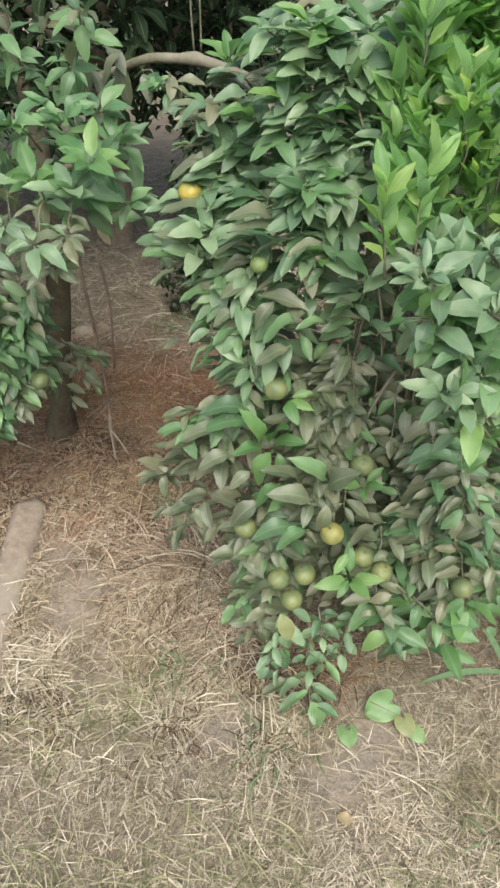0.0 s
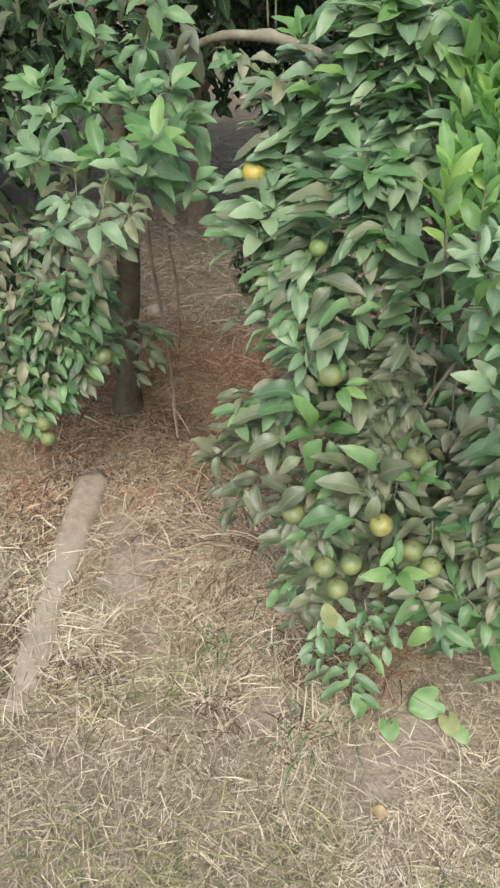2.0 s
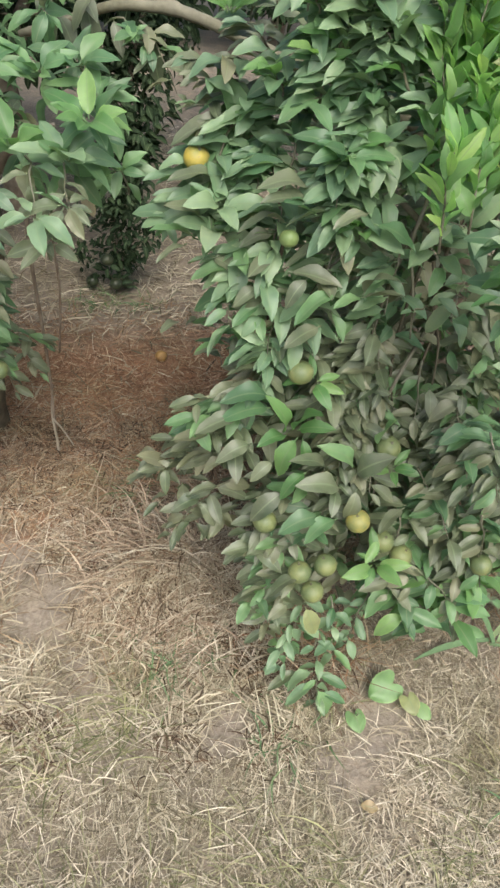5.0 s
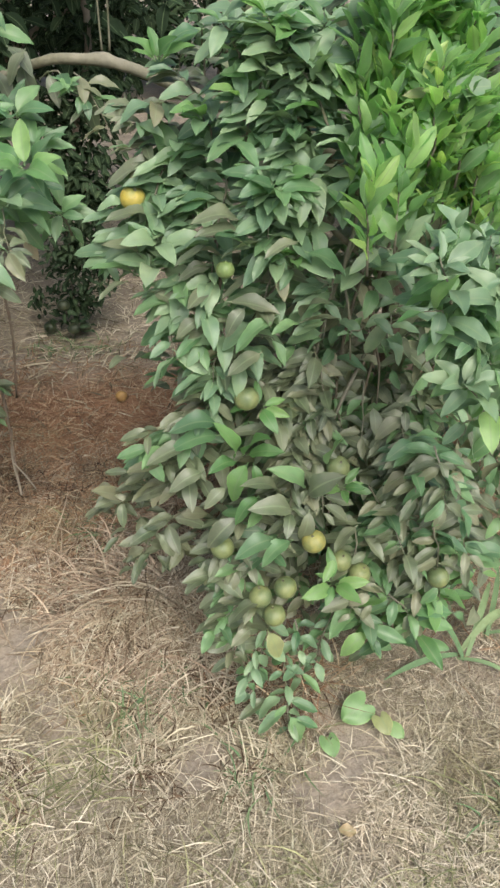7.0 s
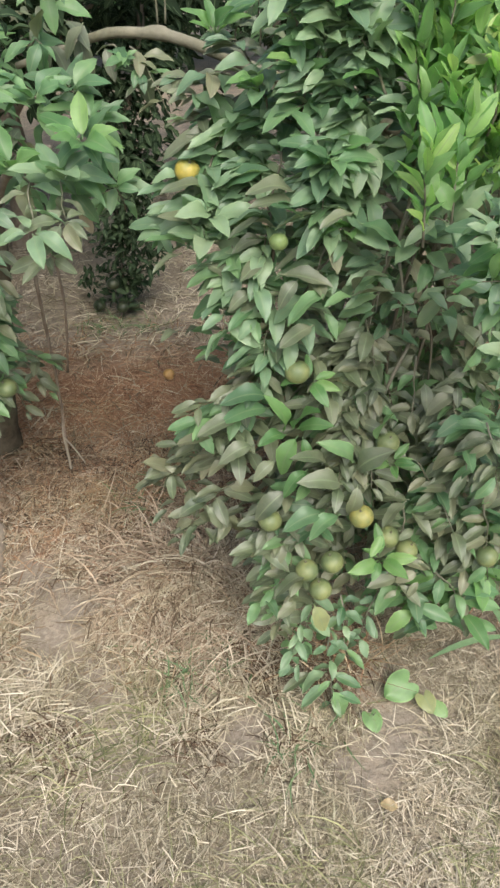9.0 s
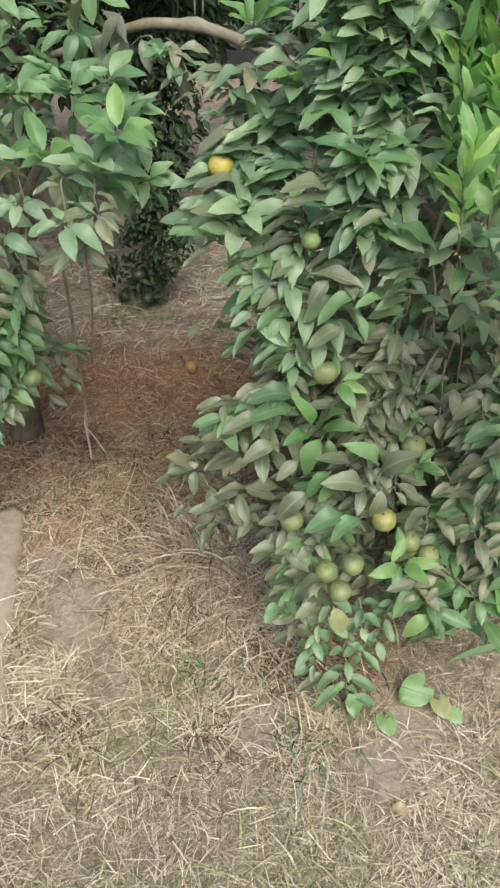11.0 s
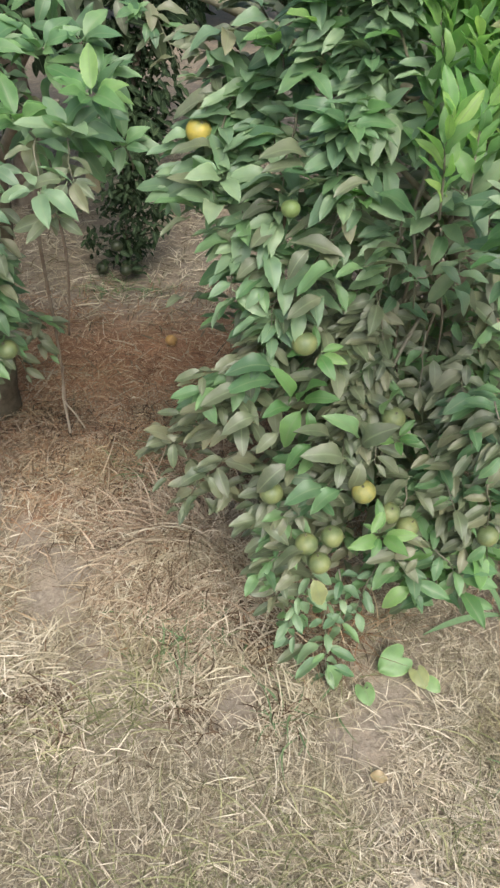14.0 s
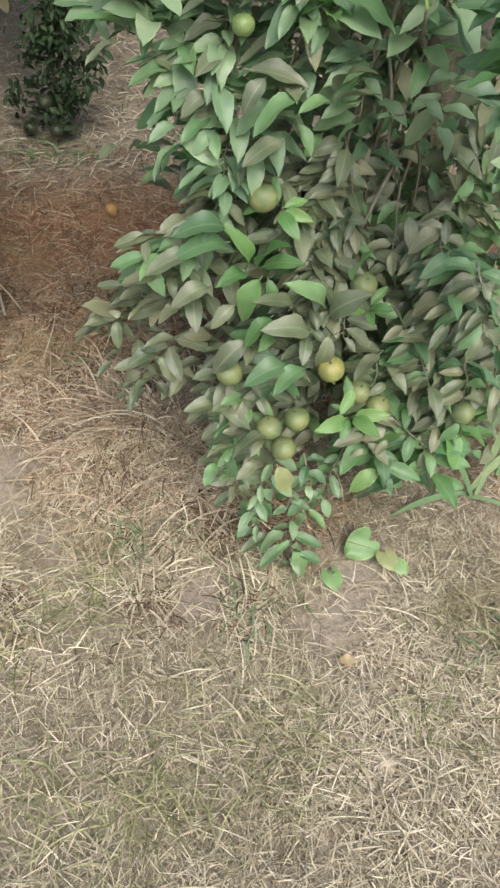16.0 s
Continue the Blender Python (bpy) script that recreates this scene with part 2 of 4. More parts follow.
def quads_data(name, verts, quads, mat, uvs=None):
    """A big mesh of quads from arrays."""
    me = bpy.data.meshes.new(name)
    verts, quads = np.asarray(verts, dtype=np.float32), np.asarray(quads, dtype=np.int32)
    me.vertices.add(len(verts)); me.vertices.foreach_set("co", verts.ravel())
    me.loops.add(quads.size); me.loops.foreach_set("vertex_index", quads.ravel())
    me.polygons.add(len(quads)); me.polygons.foreach_set("loop_start", np.arange(0, quads.size, 4, dtype=np.int32))
    me.polygons.foreach_set("use_smooth", np.ones(len(quads), dtype=bool))
    if uvs is not None:
        layer = me.uv_layers.new(name="leaf")
        layer.data.foreach_set("uv", np.asarray(uvs, dtype=np.float32)[quads.ravel()].ravel())
    me.update(calc_edges=True)
    me.materials.append(mat)
    return me


def thing(name, at, label, category, group=""):
    ob = new(name)
    ob.location = at
    ob.empty_display_size = 0.1
    return tagged(ob, label, category, group)


def under(ob, parent):
    """Hang ob, placed in world space, under its thing."""
    ob.parent = parent
    up = Matrix.Translation(parent.location)
    if parent.parent:
        up = Matrix.Translation(parent.parent.location)
    ob.matrix_parent_inverse = up.inverted()
    return ob


def part(name, me, parent, label="", m=None, kind=""):
    ob = new(name, me)
    if m is not None:
        ob.matrix_basis = m
    under(ob, parent)
    return tagged(ob, label, "", "", kind)


def tube(points, radii, sides=8, rough=0.0, rng=None):
    """Vertices and quads of a closed tube along points."""
    pts = [Vector(p) for p in points]
    verts, faces = [], []
    for i, p in enumerate(pts):
        d = (pts[min(i + 1, len(pts) - 1)] - pts[max(i - 1, 0)]).normalized()
        e1 = d.orthogonal().normalized() if abs(d.z) < 0.9 else d.cross(Vector((1, 0, 0))).normalized()
        if i == 0:
            keep = e1
        e1 = (keep - d * keep.dot(d)).normalized()
        keep = e1
        e2 = d.cross(e1)
        for k in range(sides):
            a = 2 * math.pi * k / sides
            r = radii[i] * (1 + (rough * (rng.random() - 0.5) if rng else 0))
            verts.append(p + (e1 * math.cos(a) + e2 * math.sin(a)) * r)
    for i in range(len(pts) - 1):
        for k in range(sides):
            a, b = i * sides + k, i * sides + (k + 1) % sides
            faces.append((a, b, b + sides, a + sides))
    faces.append(tuple(range(sides))[::-1])
    faces.append(tuple(range((len(pts) - 1) * sides, len(pts) * sides)))
    return verts, faces


def bend(a, b, lift, steps=6):
    a, b = Vector(a), Vector(b)
    return [a.lerp(b, i / steps) + Vector((0, 0, lift * 4 * (i / steps) * (1 - i / steps))) for i in range(steps + 1)]


# ---- leaves ----
def leaf_shape(length, width, fold, droop, curl, cols=5, rows=12):
    """Pointed citrus blade along +x, face up, on a short stalk: arched, a little folded along its rib."""
    verts, uvs, faces = [], [], []
    for i in range(rows):
        t = i / (rows - 1)
        w = 0.5 * width * max(0.03, t ** 0.66 * (1.0 - t) ** 0.80 / 0.366)
        if rows > 8 and 0 < i < rows - 1:
            w *= 1.0 + (0.03 if i % 2 else -0.03)
        for k in range(cols):
            u = k / (cols - 1) * 2 - 1
            z = fold * abs(u) * w + 0.16 * droop * length * math.sin(math.pi * t) - droop * length * t * t + curl * w * u * math.sin(3 * t)
            z += 0.07 * width * math.sin(11 * t + 2.5 * u + 3 * curl) * u * u
            verts.append((length * (0.08 + 0.92 * t) - 0.14 * droop * length * t * t, u * w, z))
            uvs.append((k / (cols - 1), t))
    for i in range(rows - 1):
        for k in range(cols - 1):
            a = i * cols + k
            faces.append((a, a + 1, a + 1 + cols, a + cols))
    # stalk
    s = len(verts)
    r = 0.012
    for x in (0.0, length * 0.1):
        for dy, dz in ((-r, -r), (r, -r), (r, r), (-r, r)):
            verts.append((x, dy, dz))
            uvs.append((0.5, 0.0))
    for k in range(4):
        faces.append((s + k, s + (k + 1) % 4, s + 4 + (k + 1) % 4, s + 4 + k))
    return np.array(verts), faces, np.array(uvs)


def heart_shape(cols=9, rows=10):
    """A round leaf with a notch at its stalk, along +x."""
    verts, uvs, faces = [], [], []
    for i in range(rows):
        t = i / (rows - 1)
        w = 0.5 * max(0.04, (1 - t ** 2.4) ** 0.62) * (0.86 + 0.22 * math.sin(math.pi * t))
        for k in range(cols):
            u = k / (cols - 1) * 2 - 1
            lobe = -0.26 * (1 - t) ** 2 * math.sin(math.pi * min(1.0, abs(u) * 0.78))
            verts.append((t * 0.9 + lobe, u * w, 0.10 * abs(u) * w - 0.14 * t * t - 0.10 * u * u + 0.02 * math.sin(9 * t + 4 * u)))
            uvs.append((k / (cols - 1), t))
    for i in range(rows - 1):
        for k in range(cols - 1):
            a = i * cols + k
            faces.append((a, a + 1, a + 1 + cols, a + cols))
    return np.array(verts), faces, np.array(uvs)


LEAF_SHAPES = [leaf_shape(1.0, 0.37, 0.40, 0.24, 0.15), leaf_shape(1.0, 0.41, 0.30, 0.36, -0.2), leaf_shape(1.0, 0.33, 0.50, 0.16, 0.25),
               leaf_shape(1.0, 0.38, 0.36, 0.44, 0.1), leaf_shape(1.0, 0.43, 0.24, 0.28, 0.25), leaf_shape(1.0, 0.35, 0.46, 0.10, -0.25)]
SLIM_SHAPES = [leaf_shape(1.0, 0.29, 0.50, 0.12, 0.1), leaf_shape(1.0, 0.32, 0.40, 0.22, -0.15), leaf_shape(1.0, 0.26, 0.55, 0.06, 0.2)]
COARSE_SHAPES = [leaf_shape(1.0, 0.37, 0.40, 0.22, 0.1, 3, 7), leaf_shape(1.0, 0.40, 0.28, 0.34, 0.0, 3, 7), leaf_shape(1.0, 0.35, 0.44, 0.10, 0.1, 3, 7)]
SLIM = (M_LIME,)
LEAF_MESHES = {}


def leaf_mesh(mat, k):
    if (mat.name, k) not in LEAF_MESHES:
        v, f, uv = (SLIM_SHAPES if mat in SLIM else LEAF_SHAPES)[k]
        LEAF_MESHES[mat.name, k] = mesh_data("leaf", v, f, mat, uv)
    return LEAF_MESHES[mat.name, k]


def leaf_pose(place, axis, normal, size):
    x = Vector(axis).normalized()
    z = Vector(normal) - x * x.dot(Vector(normal))
    z = z.normalized() if z.length > 1e-3 else x.orthogonal().normalized()
    y = z.cross(x)
    m = Matrix((x, y, z)).transposed().to_4x4()
    return Matrix.Translation(place) @ m @ Matrix.Diagonal((size, size, size, 1))


OPEN_SIDE = Vector((0, -0.8, 0.6))  # fruit hangs free towards the lane


class Foliage:
    """Collects the leaves of one tree: the first LIMIT as parts of their own, the rest joined by material."""

    def __init__(self, owner, limit, seed, clear=(), hollows=()):
        self.owner, self.left, self.rng, self.joined, self.clear, self.hollows = owner, limit, random.Random(seed), {}, clear, hollows

    def add(self, m, mat, loose=True, fine=False):
        mid = m @ Vector((0.5, 0, -0.05))
        for spot in self.clear:
            away = mid - Vector(spot)
            along = max(0.0, min(0.16, away.dot(OPEN_SIDE)))
            if along > 0.01 and (away - OPEN_SIDE * along).length < 0.038:
                return
        for (cx, cy, cz), (rx, ry, rz) in self.hollows:
            if ((mid.x - cx) / rx) ** 2 + ((mid.y - cy) / ry) ** 2 + ((mid.z - cz) / rz) ** 2 < 1 and self.rng.random() < 0.74:
                return
        if loose and self.left > 0:
            self.left -= 1
            part("leaf", leaf_mesh(mat, self.rng.randrange(3 if mat in SLIM else 6)), self.owner, "", m)
        else:
            self.joined.setdefault(mat.name, []).append((m, (COARSE_SHAPES if not fine else SLIM_SHAPES if mat in SLIM else LEAF_SHAPES)[self.rng.randrange(3)], mat))

    def finish(self):
        for leaves in self.joined.values():
            vs, fs, us, base = [], [], [], 0
            for m, (v, f, uv), mat in leaves:
                a = np.array(m)
                vs.append(v @ a[:3, :3].T + a[:3, 3]); fs.append(np.array(f) + base); us.append(uv)
                base += len(v)
            part("foliage", quads_data("foliage", np.concatenate(vs), np.concatenate(fs), leaves[0][2], np.concatenate(us)), self.owner, "", None, "stuff")

    def shoot(self, row, count, size, mat, droop=0.35, front=0.6, twig=True, loose=True, alt=None, thick=0.0024, lean=0.08, flat=0.45):
        """A leafy twig from row[:3] to row[3:]: leaves turn round it, hang by droop and keep to its open side."""
        rng = self.rng
        p0, p1 = Vector(row[:3]), Vector(row[3:6])
        reach = p1 - p0
        pts = [p0 + reach * u + Vector((0, 0, 0.10 * reach.length * 4 * u * (1 - u))) + Vector((rng.uniform(-1, 1), rng.uniform(-1, 1), rng.uniform(-1, 1))) * 0.006 for u in (0, 0.2, 0.4, 0.6, 0.8, 1.0)]
        if twig:
            v, f = tube(pts, [thick * (1.25 - 0.8 * i / 5) for i in range(6)], 5)
            part("twig", mesh_data("twig", v, f, M_TWIG), self.owner)
        e1 = reach.orthogonal().normalized()
        e2 = reach.normalized().cross(e1)
        phi, side = rng.uniform(0, 6.28), rng.choice((-1, 1))
        for i in range(count):
            u = 0.12 + 0.88 * i / max(1, count - 1)
            k = min(4, int(u * 5))
            at = pts[k].lerp(pts[k + 1], u * 5 - k)
            d = (pts[k + 1] - pts[k]).normalized()
            phi += 2.4 + rng.uniform(-0.4, 0.4)
            away = at.x - self.owner.location.x
            side = math.copysign(1, away) if abs(away) > 0.15 and rng.random() < 0.4 else -side
            if flat >= 0.8:
                radial = e1 * math.cos(phi) + e2 * math.sin(phi)
                radial.y = radial.y * 0.6 - 0.15
            elif rng.random() < 0.2:
                radial = Vector((rng.uniform(-0.6, 0.6), -1, rng.uniform(-0.2, 0.3)))
            else:
                radial = Vector((side * rng.uniform(0.75, 1.0), rng.uniform(-0.55, 0.35), rng.uniform(-0.05, 0.3)))
            axis = radial.normalized() * 0.9 + d * (lean + 0.6 * u ** 5) + Vector((0, 0, -droop + rng.uniform(-0.25, 0.25)))
            normal = Vector((rng.uniform(-0.4, 0.4), rng.uniform(-0.85, 0.2), 1.0))
            s = size * rng.uniform(0.66, 1.25) * (0.75 if i == count - 1 else 1.0)
            use = alt if alt and rng.random() < 0.3 else mat
            self.add(leaf_pose(at, axis, normal, s), use, loose, True)

    def place(self, rows, mats):
        """Single leaves, each from its stalk to its tip."""
        rng = self.rng
        for k, row in enumerate(rows):
            base, tip = Vector(row[:3]), Vector(row[3:])
            size = min(0.118, max(0.065, (tip - base).length * 1.12))
            normal = Vector((rng.uniform(-0.25, 0.25), rng.uniform(-0.5, 0.1), 1.0))
            self.add(leaf_pose(base, tip - base, normal, size), mats[k % len(mats)])

    def fill(self, rows, extra, count, size, mats, droop, **more):
        """More twigs between neighbouring rows, a little further in."""
        rng = self.rng
        for _ in range(extra):
            a = rng.choice(rows)
            mid = Vector(a[:3]) + Vector(a[3:])
            near = sorted(rows, key=lambda r: (Vector(r[:3]) + Vector(r[3:]) - mid).length)[1:5]
            b, w, back = rng.choice(near), rng.uniform(0.25, 0.75), rng.uniform(0.0, 0.10)
            row = [p + (q - p) * w + rng.uniform(-0.03, 0.03) for p, q in zip(a, b)]
            row[1] += back
            row[4] += back
            row[2], row[5] = max(row[2], 0.08), max(row[5], 0.05)
            self.shoot(row, count, size, rng.choice(mats), droop, twig=False, loose=False, **more)

    def star(self, at, count, size, mat, up=0.25, loose=True):
        """A whorl of leaves at a shoot's end, open to the sky."""
        rng = self.rng
        at = Vector(at)
        start = rng.uniform(0, 6.28)
        for i in range(count):
            a = start + 6.283 * i / count + rng.uniform(-0.25, 0.25)
            axis = Vector((math.cos(a), -0.25 + 0.75 * math.sin(a), up + rng.uniform(-0.3, 0.55)))
            normal = Vector((rng.uniform(-0.3, 0.3) - 0.4 * axis.x, -0.5 + rng.uniform(-0.3, 0.3), 0.8))
            self.add(leaf_pose(at + axis.normalized() * 0.008, axis, normal, size * rng.uniform(0.55, 1.2)), mat, loose, True)

    def cloud(self, count, where, size, mats, droop=0.3):
        """Sprays of leaves through the crown: where(rng) gives a place, or None outside the crown, and the way out."""
        rng, made = self.rng, 0
        while made < count:
            got = where(rng)
            if got is None:
                continue
            at, out = got
            mat = mats[min(len(mats) - 1, int(rng.random() ** 1.3 * len(mats)))]
            for _ in range(rng.randint(4, 7)):
                axis = Vector((rng.gauss(0, 0.7), rng.gauss(0, 0.7), rng.gauss(-droop, 0.45))) + Vector(out) * 0.6
                if axis.length < 0.1:
                    continue
                spot = Vector(at) + Vector((rng.gauss(0, 0.035), rng.gauss(0, 0.035), rng.gauss(0, 0.035)))
                self.add(leaf_pose(spot, axis, Vector((rng.gauss(0, 0.4), rng.gauss(-0.2, 0.4), 1)), size * rng.uniform(0.75, 1.2)), mat, False)
                made += 1


def crown(centre, levels):
    """A crown as stacked ellipses: levels are (z, rx, ry, shift_x, shift_y); leaves crowd towards the outside."""
    zs = [lv[0] for lv in levels]

    def where(rng):
        z = rng.uniform(zs[0], zs[-1])
        rx, ry, sx, sy = (float(np.interp(z, zs, [lv[i] for lv in levels])) for i in (1, 2, 3, 4))
        a, r = rng.uniform(0, 6.283), rng.random() ** 0.4
        wob = 1 + 0.22 * noise.noise(Vector((math.cos(a) * 1.7 + centre[0], math.sin(a) * 1.7, z * 2.3)))
        x, y = centre[0] + sx + rx * r * wob * math.cos(a), centre[1] + sy + ry * r * wob * math.sin(a)
        return (x, y, z), (math.cos(a), math.sin(a), 0.1)
    return where


def limb(owner, points, radii, name="limb", mat=None, sides=9, seed=3):
    rng = random.Random(seed)
    pts = [Vector(p) for p in points]
    fine, rad = [], []
    for i in range(len(pts) - 1):
        for j in range(4):
            u = j / 4
            a, b, c, d = pts[max(i - 1, 0)], pts[i], pts[i + 1], pts[min(i + 2, len(pts) - 1)]
            fine.append(0.5 * ((2 * b) + (c - a) * u + (2 * a - 5 * b + 4 * c - d) * u * u + (3 * b - a - 3 * c + d) * u ** 3))
            rad.append(radii[i] + (radii[i + 1] - radii[i]) * u)
    fine.append(pts[-1]); rad.append(radii[-1])
    v, f = tube(fine, rad, sides, 0.12, rng)
    return part(name, mesh_data(name, v, f, mat or M_BARK), owner)


def fruit_mesh(mat):
    bm = bmesh.new()
    bmesh.ops.create_uvsphere(bm, u_segments=22, v_segments=14, radius=1.0)
    for v in bm.verts:
        z = v.co.z
        v.co.z *= 0.92
        if z > 0.86:
            v.co.z -= 0.35 * (z - 0.86)
        if z < -0.9:
            v.co.z += 0.3 * (-0.9 - z)
        v.co *= 1 + 0.02 * noise.noise(v.co * 1.5)
    for f in bm.faces:
        f.smooth = True
    me = bpy.data.meshes.new("fruit")
    bm.to_mesh(me)
    bm.free()
    me.materials.append(mat)
    return me


def calyx_mesh():
    verts, faces = [(0, 0, 0.02)], []
    for k in range(10):
        r = 1.0 if k % 2 == 0 else 0.55
        verts.append((r * math.cos(k * 0.628), r * math.sin(k * 0.628), -0.12 if k % 2 == 0 else 0))
    faces += [(0, 1 + k, 1 + (k + 1) % 10) for k in range(10)]
    v, f = tube([(0, 0, 0), (0.03, 0, 0.5), (0.1, 0, 1.1)], [0.28, 0.22, 0.2], 6)
    b = len(verts)
    return mesh_data("calyx", verts + [tuple(p) for p in v], faces + [tuple(i + b for i in q) for q in f], M_TWIG)


FRUIT_MESHES = {m.name: fruit_mesh(m) for m in (M_RIPE, M_HALF, M_LIGHT, M_UNRIPE, M_SHADERIND)}
CALYX = calyx_mesh()


def fruit(owner, at, radius, mat, label, tilt=(0, 0)):
    ob = part("fruit", FRUIT_MESHES[mat.name], owner, label, pose(*at, tilt[0], tilt[1], at[0] * 900) @ Matrix.Scale(radius, 4))
    cal = new("calyx", CALYX)
    cal.parent = ob
    cal.matrix_basis = Matrix.Translation((0, 0, 0.875)) @ Matrix.Scale(0.2, 4)
    return ob


# ---- ground ----
def rise(x, y):
    near = math.exp(-((x * x + (y - 2) ** 2) / 30.0))
    heap = 0.085 * math.exp(-(((x + 0.10) / 0.24) ** 2 + ((y - 1.83) / 0.17) ** 2))  # straw heaped before the tree
    return heap + near * (0.014 * math.sin(3.1 * x + 1.3 * y) + 0.012 * math.sin(2.3 * y - 1.7 * x + 1) + 0.010 * noise.noise(Vector((x * 4, y * 4, 0))))


def ground_mesh():
    def axis(lo, hi, step, far):
        mid = list(np.arange(lo, hi + 1e-6, step))
        out = [step * 1.6 ** k for k in range(1, 40)]
        left, right, s = [], [], 0
        for o in out:
            s += o
            if s > far:
                break
            left.insert(0, lo - s); right.append(hi + s)
        return left + mid + right
    xs, ys = axis(-2.0, 2.0, 0.05, 400), axis(-0.5, 5.0, 0.05, 400)
    verts = [(x, y, rise(x, y)) for y in ys for x in xs]
    w = len(xs)
    quads = [(j * w + i, j * w + i + 1, (j + 1) * w + i + 1, (j + 1) * w + i) for j in range(len(ys) - 1) for i in range(w - 1)]
    return quads_data("ground", verts, quads, M_SOIL)


ground = tagged(new("ground", ground_mesh()), "dry orchard soil under straw and rusty leaf litter", "ground", "", "structure")


def blades(seed, count, where, length, width, arch, mat, name, label, category="dry grass", stations=5):
    """Loose stalks lying on the ground, each a narrow bent ribbon; where(rng, n) gives n places."""
    rng = np.random.default_rng(seed)
    xy = where(rng, count)
    n = len(xy)
    L = rng.uniform(*length, n) * rng.uniform(0.6, 1.0, n)
    W = rng.uniform(*width, n)
    th = rng.uniform(0, 2 * np.pi, n)
    bendy = rng.normal(0, 0.16, n)
    A = rng.uniform(*arch, n)
    lift = rng.uniform(0.002, 0.02, n)
    tilt = rng.uniform(-0.7, 1.0, n)
    V = np.zeros((n, stations, 2, 3))
    ang, pos = th.copy(), xy.copy()
    for i in range(stations):
        t = i / (stations - 1)
        side = np.stack([-np.sin(ang), np.cos(ang)], 1)
        w = (W * (1 - 0.75 * t ** 2))[:, None] * 0.5
        roll = rng.uniform(-0.6, 0.6, n) * W
        z = lift + A * (0.35 * math.sin(math.pi * min(1.0, t * 0.9 + 0.08)) + np.where(tilt > 0, tilt * t, -tilt * (1 - t)))
        for k, s in enumerate((-1, 1)):
            V[:, i, k, :2] = pos + side * w * s
            V[:, i, k, 2] = z + s * roll * 0.5
        pos = pos + np.stack([np.cos(ang), np.sin(ang)], 1) * (L / (stations - 1))[:, None]
        ang = ang + bendy / (stations - 1) + np.where(rng.random(n) < 0.12, rng.normal(0, 0.7, n), 0.0)
    flat = V.reshape(-1, 3)
    flat[:, 2] += np.array([rise(x, y) for x, y in flat[:, :2]])
    base = np.arange(n)[:, None, None] * stations * 2 + np.arange(stations - 1)[None, :, None] * 2
    quads = (base + np.array([0, 1, 3, 2])[None, None, :]).reshape(-1, 4)
    return tagged(new(name, quads_data(name, flat, quads, mat)), label, category, "", "stuff")


BARE = ((-0.56, 1.74, 0.14), (-0.41, 1.41, 0.13), (-0.61, 1.62, 0.10), (-0.33, 1.22, 0.08), (0.49, 1.24, 0.11), (0.32, 1.10, 0.08), (-0.01, 1.23, 0.06), (-0.70, 1.95, 0.10))


def patch(x0, x1, y0, y1, soft=0.6, grain=2.6, low=0.12, high=0.72, shift=5.0):
    """Places in a box, thinning out to its edges and clumped by noise of the given grain."""
    def where(rng, n):
        m = n * 4
        p = np.stack([rng.uniform(x0, x1, m), rng.uniform(y0, y1, m)], 1)
        edge = np.minimum(np.minimum(p[:, 0] - x0, x1 - p[:, 0]), np.minimum(p[:, 1] - y0, y1 - p[:, 1])) / soft
        clump = np.array([0.5 + 0.45 * noise.noise(Vector((x * grain, y * grain, shift))) + 0.25 * noise.noise(Vector((x * 9, y * 9, shift))) for x, y in p])
        for bx, by, r in BARE:
            clump -= 0.5 * np.exp(-((p[:, 0] - bx) ** 2 + (p[:, 1] - by) ** 2) / (r * r))
        keep = (clump > rng.uniform(low, high, m)) & (edge > rng.uniform(0, 1, m))
        return p[keep][:n]
    return where


blades(1, 98000, patch(-2.0, 2.1, -0.4, 2.9, 0.6, 3.6, 0.05, 0.68), (0.03, 0.12), (0.0010, 0.0026), (0.0, 0.014), M_STRAW, "straw", "pale dry straw lying flat over the soil", "dry grass", 4)
blades(4, 17000, patch(-2.1, 2.2, -0.5, 2.4, 0.6, 3.4, 0.0, 0.75), (0.03, 0.13), (0.0013, 0.0032), (0.002, 0.016), M_PALE, "straw", "broad bleached straw blades on top of the litter")
blades(2, 18000, patch(-2.2, 2.2, 1.4, 3.5), (0.04, 0.16), (0.0015, 0.0038), (0.0, 0.034), M_RUST, "dead_grass", "rusty brown dead grass in the shade of the trees")
blades(3, 12000, patch(-5.0, 6.0, 2.6, 9.0, 1.5), (0.08, 0.22), (0.002, 0.005), (0.0, 0.025), M_STRAW, "straw", "thin straw on the bare soil behind the trees")
blades(7, 3000, patch(-1.9, 1.2, 2.5, 3.8, 0.5, 3.0, 0.1, 0.7), (0.06, 0.18), (0.0022, 0.0048), (0.0, 0.030), M_RUST, "dead_grass", "rusty dead grass between the tree rows")
blades(14, 7000, patch(-2.4, 1.6, 3.2, 6.8, 0.7, 2.2, 0.1, 0.7), (0.06, 0.22), (0.003, 0.0065), (0.0, 0.030), M_PALE, "straw", "pale straw on the bare soil behind the tree rows")
blades(15, 1500, patch(-1.2, 0.35, 1.05, 2.25, 0.25, 4.0, 0.25, 0.8, 3.0), (0.08, 0.20), (0.0022, 0.0044), (0.008, 0.05), M_PALE, "straw", "long bleached stalks tangled over the litter", "dry grass", 6)
